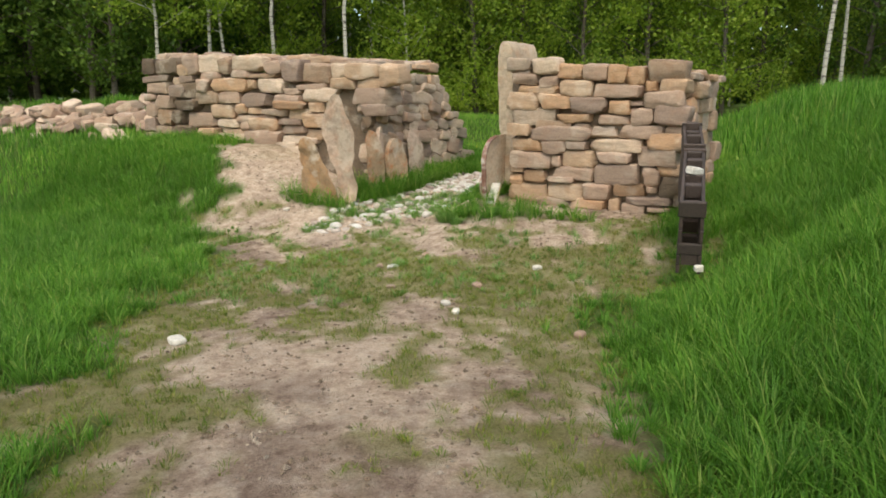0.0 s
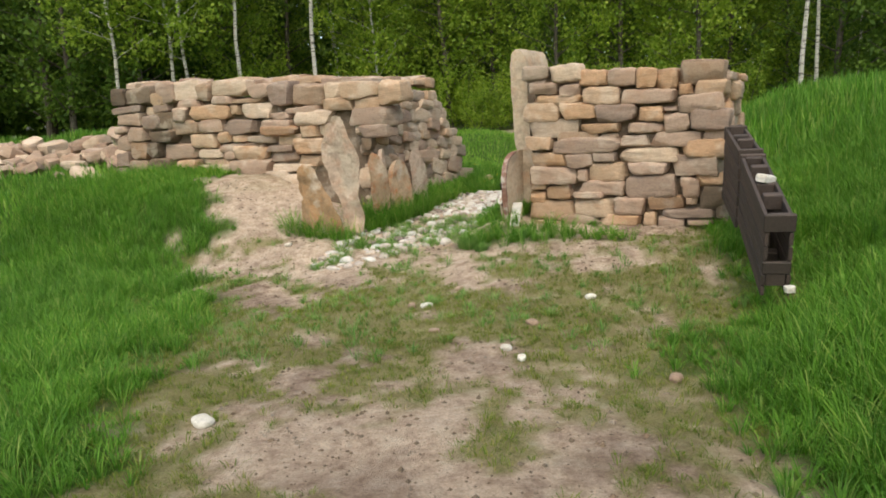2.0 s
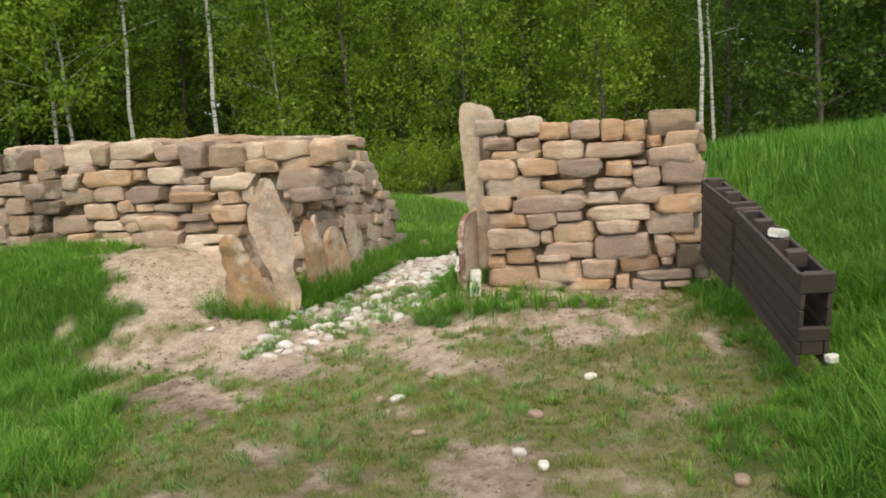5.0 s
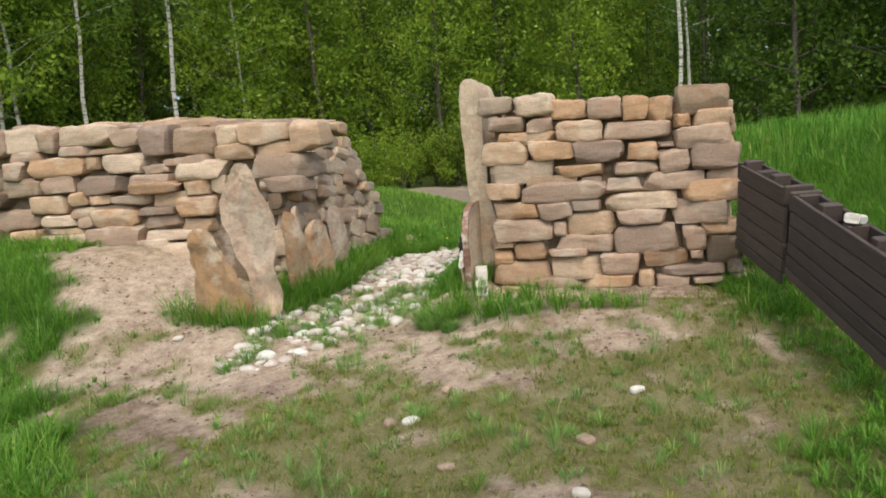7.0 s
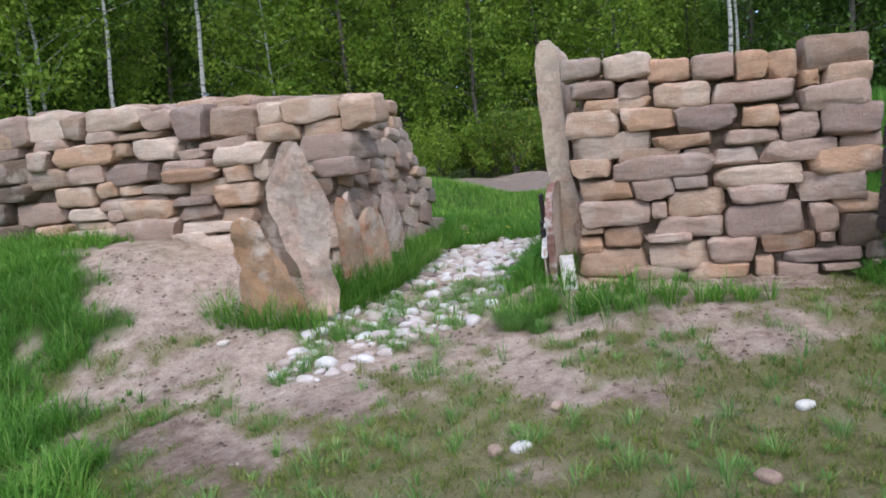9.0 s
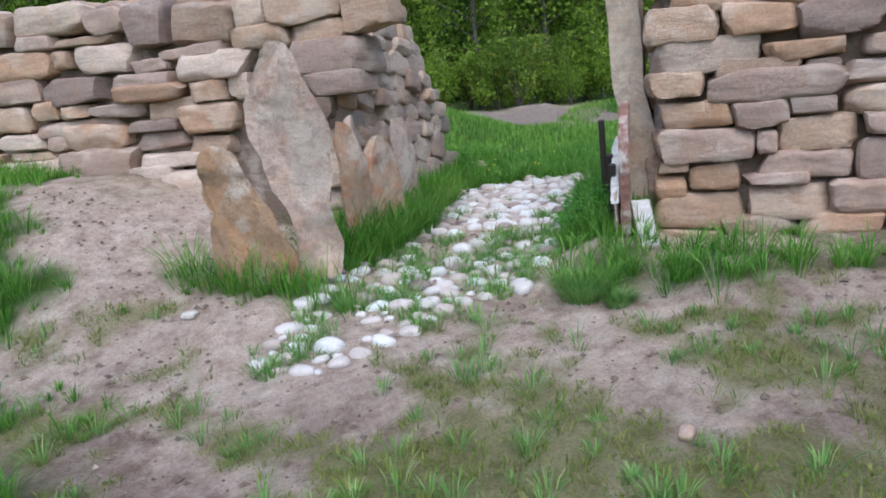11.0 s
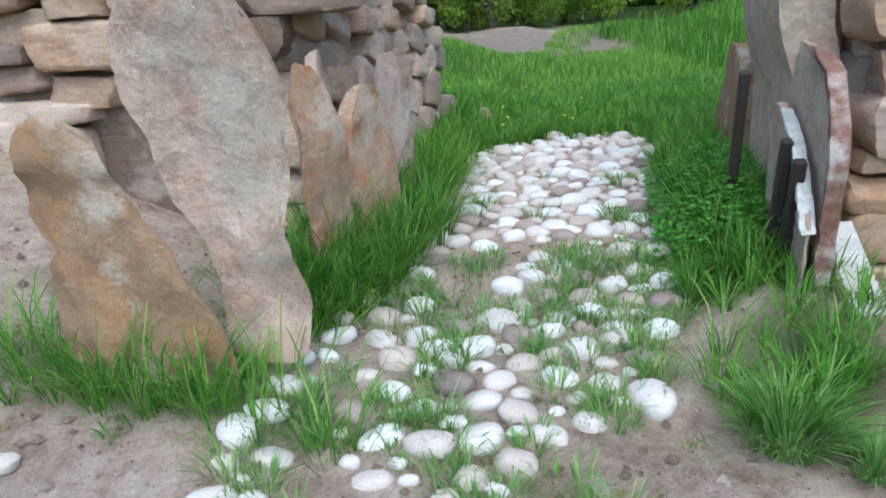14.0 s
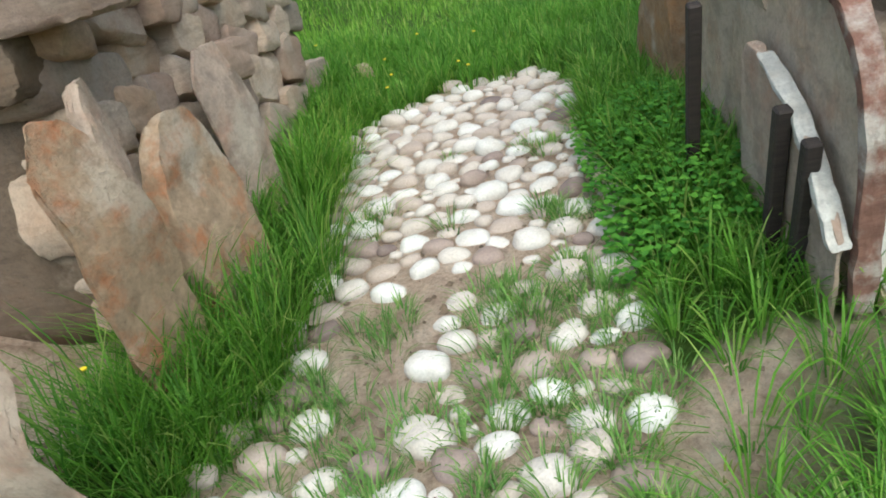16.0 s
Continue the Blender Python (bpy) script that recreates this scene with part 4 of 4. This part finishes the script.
clover()
g = np.random.default_rng(5)
for k in range(10):
    x, y = (.9 + g.normal() * .5, 12.6 + g.normal() * .45) if k > 1 else (-1.28 + .25 * k, 9.72 + k * .3)
    z = float(ground_z(x, y))
    fl = thing("dandelion", Matrix.Translation((x, y, z)), "small yellow dandelion flower in the grass", "flower", "yellow flowers")
    part("stem", block_mesh(.005, .005, .2, .001), CLOVER, fl)
    bm = bmesh.new()
    bmesh.ops.create_icosphere(bm, subdivisions=1, radius=.013, matrix=Matrix.Translation((0, 0, .205)) @ Matrix.Diagonal((1, 1, .5, 1)))
    part("flower_head", bm, YELLOW, fl)


# ---- the wood ----
def limb(bm, a, b, r0, r1, sides=6):
    d = Vector(b) - Vector(a)
    q = d.to_track_quat("Z", "Y").to_matrix()
    ends = []
    for p, r in ((Vector(a), r0), (Vector(b), r1)):
        ends.append([bm.verts.new(p + q @ Vector((r * math.cos(k * 2 * math.pi / sides), r * math.sin(k * 2 * math.pi / sides), 0))) for k in range(sides)])
    for k in range(sides):
        bm.faces.new((ends[0][k], ends[0][(k + 1) % sides], ends[1][(k + 1) % sides], ends[1][k]))


def leaf_cloud(centres, spread_, per, size, seed):
    g = np.random.default_rng(seed)
    c = np.repeat(np.asarray(centres), per, 0)
    n = len(c)
    c = c + g.normal(size=(n, 3)) * spread_
    a, b = g.normal(size=(n, 3)), g.normal(size=(n, 3))
    a /= np.linalg.norm(a, axis=1)[:, None]
    b -= (a * b).sum(1)[:, None] * a
    b /= np.linalg.norm(b, axis=1)[:, None]
    s = size * g.uniform(.6, 1.4, n)[:, None]
    verts = np.stack([c - a * s, c - b * s * .55, c + a * s, c + b * s * .55], 1).reshape(-1, 3)
    return faces_mesh("leaves", verts, np.arange(n)[:, None] * 4 + np.arange(4)[None])


def tree(name, height, radius, first, crown, n_limbs, leaves, leaf_size, barkmat, leafmat, seed, label):
    r = random.Random(seed)
    ob = thing(name, Matrix.Identity(4), label, "tree", "trees of the wood")
    bm = bmesh.new()
    pts, lean = [], (r.uniform(-.05, .05), r.uniform(-.05, .05))
    for k in range(9):
        t = k / 8
        pts.append(Vector((lean[0] * height * t + r.uniform(-.06, .06) * (k > 0), lean[1] * height * t + r.uniform(-.06, .06) * (k > 0), height * t)))
    for k in range(8):
        limb(bm, pts[k], pts[k + 1], radius * (1 - k / 9), radius * (1 - (k + 1) / 9), 8)
    centres = []
    for k in range(n_limbs):
        t = first + (1 - first) * (k + r.random()) / n_limbs
        i = min(7, int(t * 8))
        base = pts[i].lerp(pts[i + 1], t * 8 - i)
        a, reach = k * 2.4 + r.uniform(-.5, .5), crown * (1.05 - .75 * abs(t - first - .25 * (1 - first)) / (1 - first)) * r.uniform(.7, 1.15)
        tip = base + Vector((math.cos(a) * reach, math.sin(a) * reach, reach * r.uniform(.2, .75)))
        limb(bm, base, tip, radius * .28 * (1.1 - t), .008, 5)
        for j in range(5):
            f = .35 + .65 * (j + r.random()) / 5
            c = base.lerp(tip, f) + Vector((r.gauss(0, .28), r.gauss(0, .28), r.gauss(0, .22) - .12))
            centres.append(c)
    part("trunk", bm, barkmat, ob)
    part("crown", leaf_cloud(centres, .26, leaves, leaf_size, seed), leafmat, ob)
    return ob


def shrub(seed, leafmat, label):
    r = random.Random(seed)
    ob = thing("shrub", Matrix.Identity(4), label, "shrub", "shrubs at the wood's edge")
    bm, centres = bmesh.new(), []
    for k in range(9):
        a, reach = k * 2.4, r.uniform(.3, .9)
        tip = Vector((math.cos(a) * reach, math.sin(a) * reach, r.uniform(.8, 2.3)))
        limb(bm, (0, 0, 0), tip, .025, .006, 5)
        centres += [Vector((0, 0, 0)).lerp(tip, r.uniform(.4, 1.05)) for _ in range(6)]
    part("stem", bm, ALDER, ob)
    part("foliage", leaf_cloud(centres, .17, 34, .055, seed), leafmat, ob)
    return ob


PROTO = [tree("birch_tree", 13, .075, .22, 1.9, 36, 44, .08, BIRCH, LEAF, 1, "slender white-barked birch in fresh leaf"),
         tree("birch_tree", 11, .055, .12, 1.7, 38, 44, .08, BIRCH, LEAF, 2, "young white-barked birch in fresh leaf"),
         tree("alder_tree", 12, .11, .06, 2.2, 46, 46, .08, ALDER, LEAF, 3, "dark-trunked alder with light green leaves"),
         tree("alder_tree", 14, .13, .05, 2.5, 48, 42, .09, ALDER, SHADED_LEAF, 4, "dark-trunked alder in dense shade"),
         tree("birch_tree", 14, .085, .4, 1.4, 22, 16, .08, BIRCH, SHADED_LEAF, 5, "tall bare-stemmed birch in the wood"),
         shrub(6, SHRUB_LEAF, "yellow-green young shrub at the wood's edge"), shrub(7, LEAF, "green shrub at the wood's edge")]
r = random.Random(3)
spots, used = [], [False] * 7


def plant(kind, x, y, size):
    m = Matrix.Translation((x, y, float(ground_z(x, y)) - .05)) @ pose(0, 0, 0, r.gauss(0, 2), r.gauss(0, 2), r.uniform(0, 360))
    if used[kind]:
        ob = copy_thing(PROTO[kind], m)
    else:
        ob, used[kind] = PROTO[kind], True
        ob.matrix_basis = m
    ob.scale = (size, size, size * r.uniform(.9, 1.15))


def edge(x):
    """How far off the wood begins."""
    return 28.5 - .012 * x * x - .1 * x


BIRCHES = [(-7.5, 26.8), (-9.7, 26.1), (-11.4, 25.4), (-4.9, 27.4), (12.1, 24.5), (-9.2, 26.6)]
tries = 0
while len(spots) < 120 and tries < 6000:
    tries += 1
    x = r.uniform(-36, 36)
    y = edge(x) + r.random() ** 1.4 * 20
    if all((x - a) ** 2 + (y - b) ** 2 > 2.6 for a, b in spots):
        spots.append((x, y))
        deep = y - edge(x)
        # trees at both sides mostly take the leaf colour with shade painted in
        side = x < -10 or x > 10
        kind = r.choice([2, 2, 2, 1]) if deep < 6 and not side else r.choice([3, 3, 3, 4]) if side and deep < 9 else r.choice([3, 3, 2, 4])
        plant(kind, x, y, r.uniform(.85, 1.2))
for x, y in BIRCHES:
    plant(r.choice([4, 0]), x, y, r.uniform(.95, 1.1))
for k in range(46):
    x = r.uniform(-11, 13)
    plant(r.choice([5, 6, 6]), x, edge(x) - 1.2 + r.uniform(0, 3.5), r.uniform(.6, 1.25))


def far_woods():
    g = np.random.default_rng(12)
    n = 9500
    x = g.uniform(-70, 70, n)
    y = 50 + g.uniform(0, 9, n) - .006 * x * x
    z = g.uniform(0, 1, n) ** .9 * (17 + 3 * wave(x, y, 6.0)) + .5
    # the far wood's shade is likewise in its leaf colour
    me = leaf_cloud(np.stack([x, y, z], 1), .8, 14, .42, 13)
    tagged(part("far_woods", me, SHADED_LEAF), "dark dense wood behind the nearer trees", "woodland", kind="stuff")


far_woods()
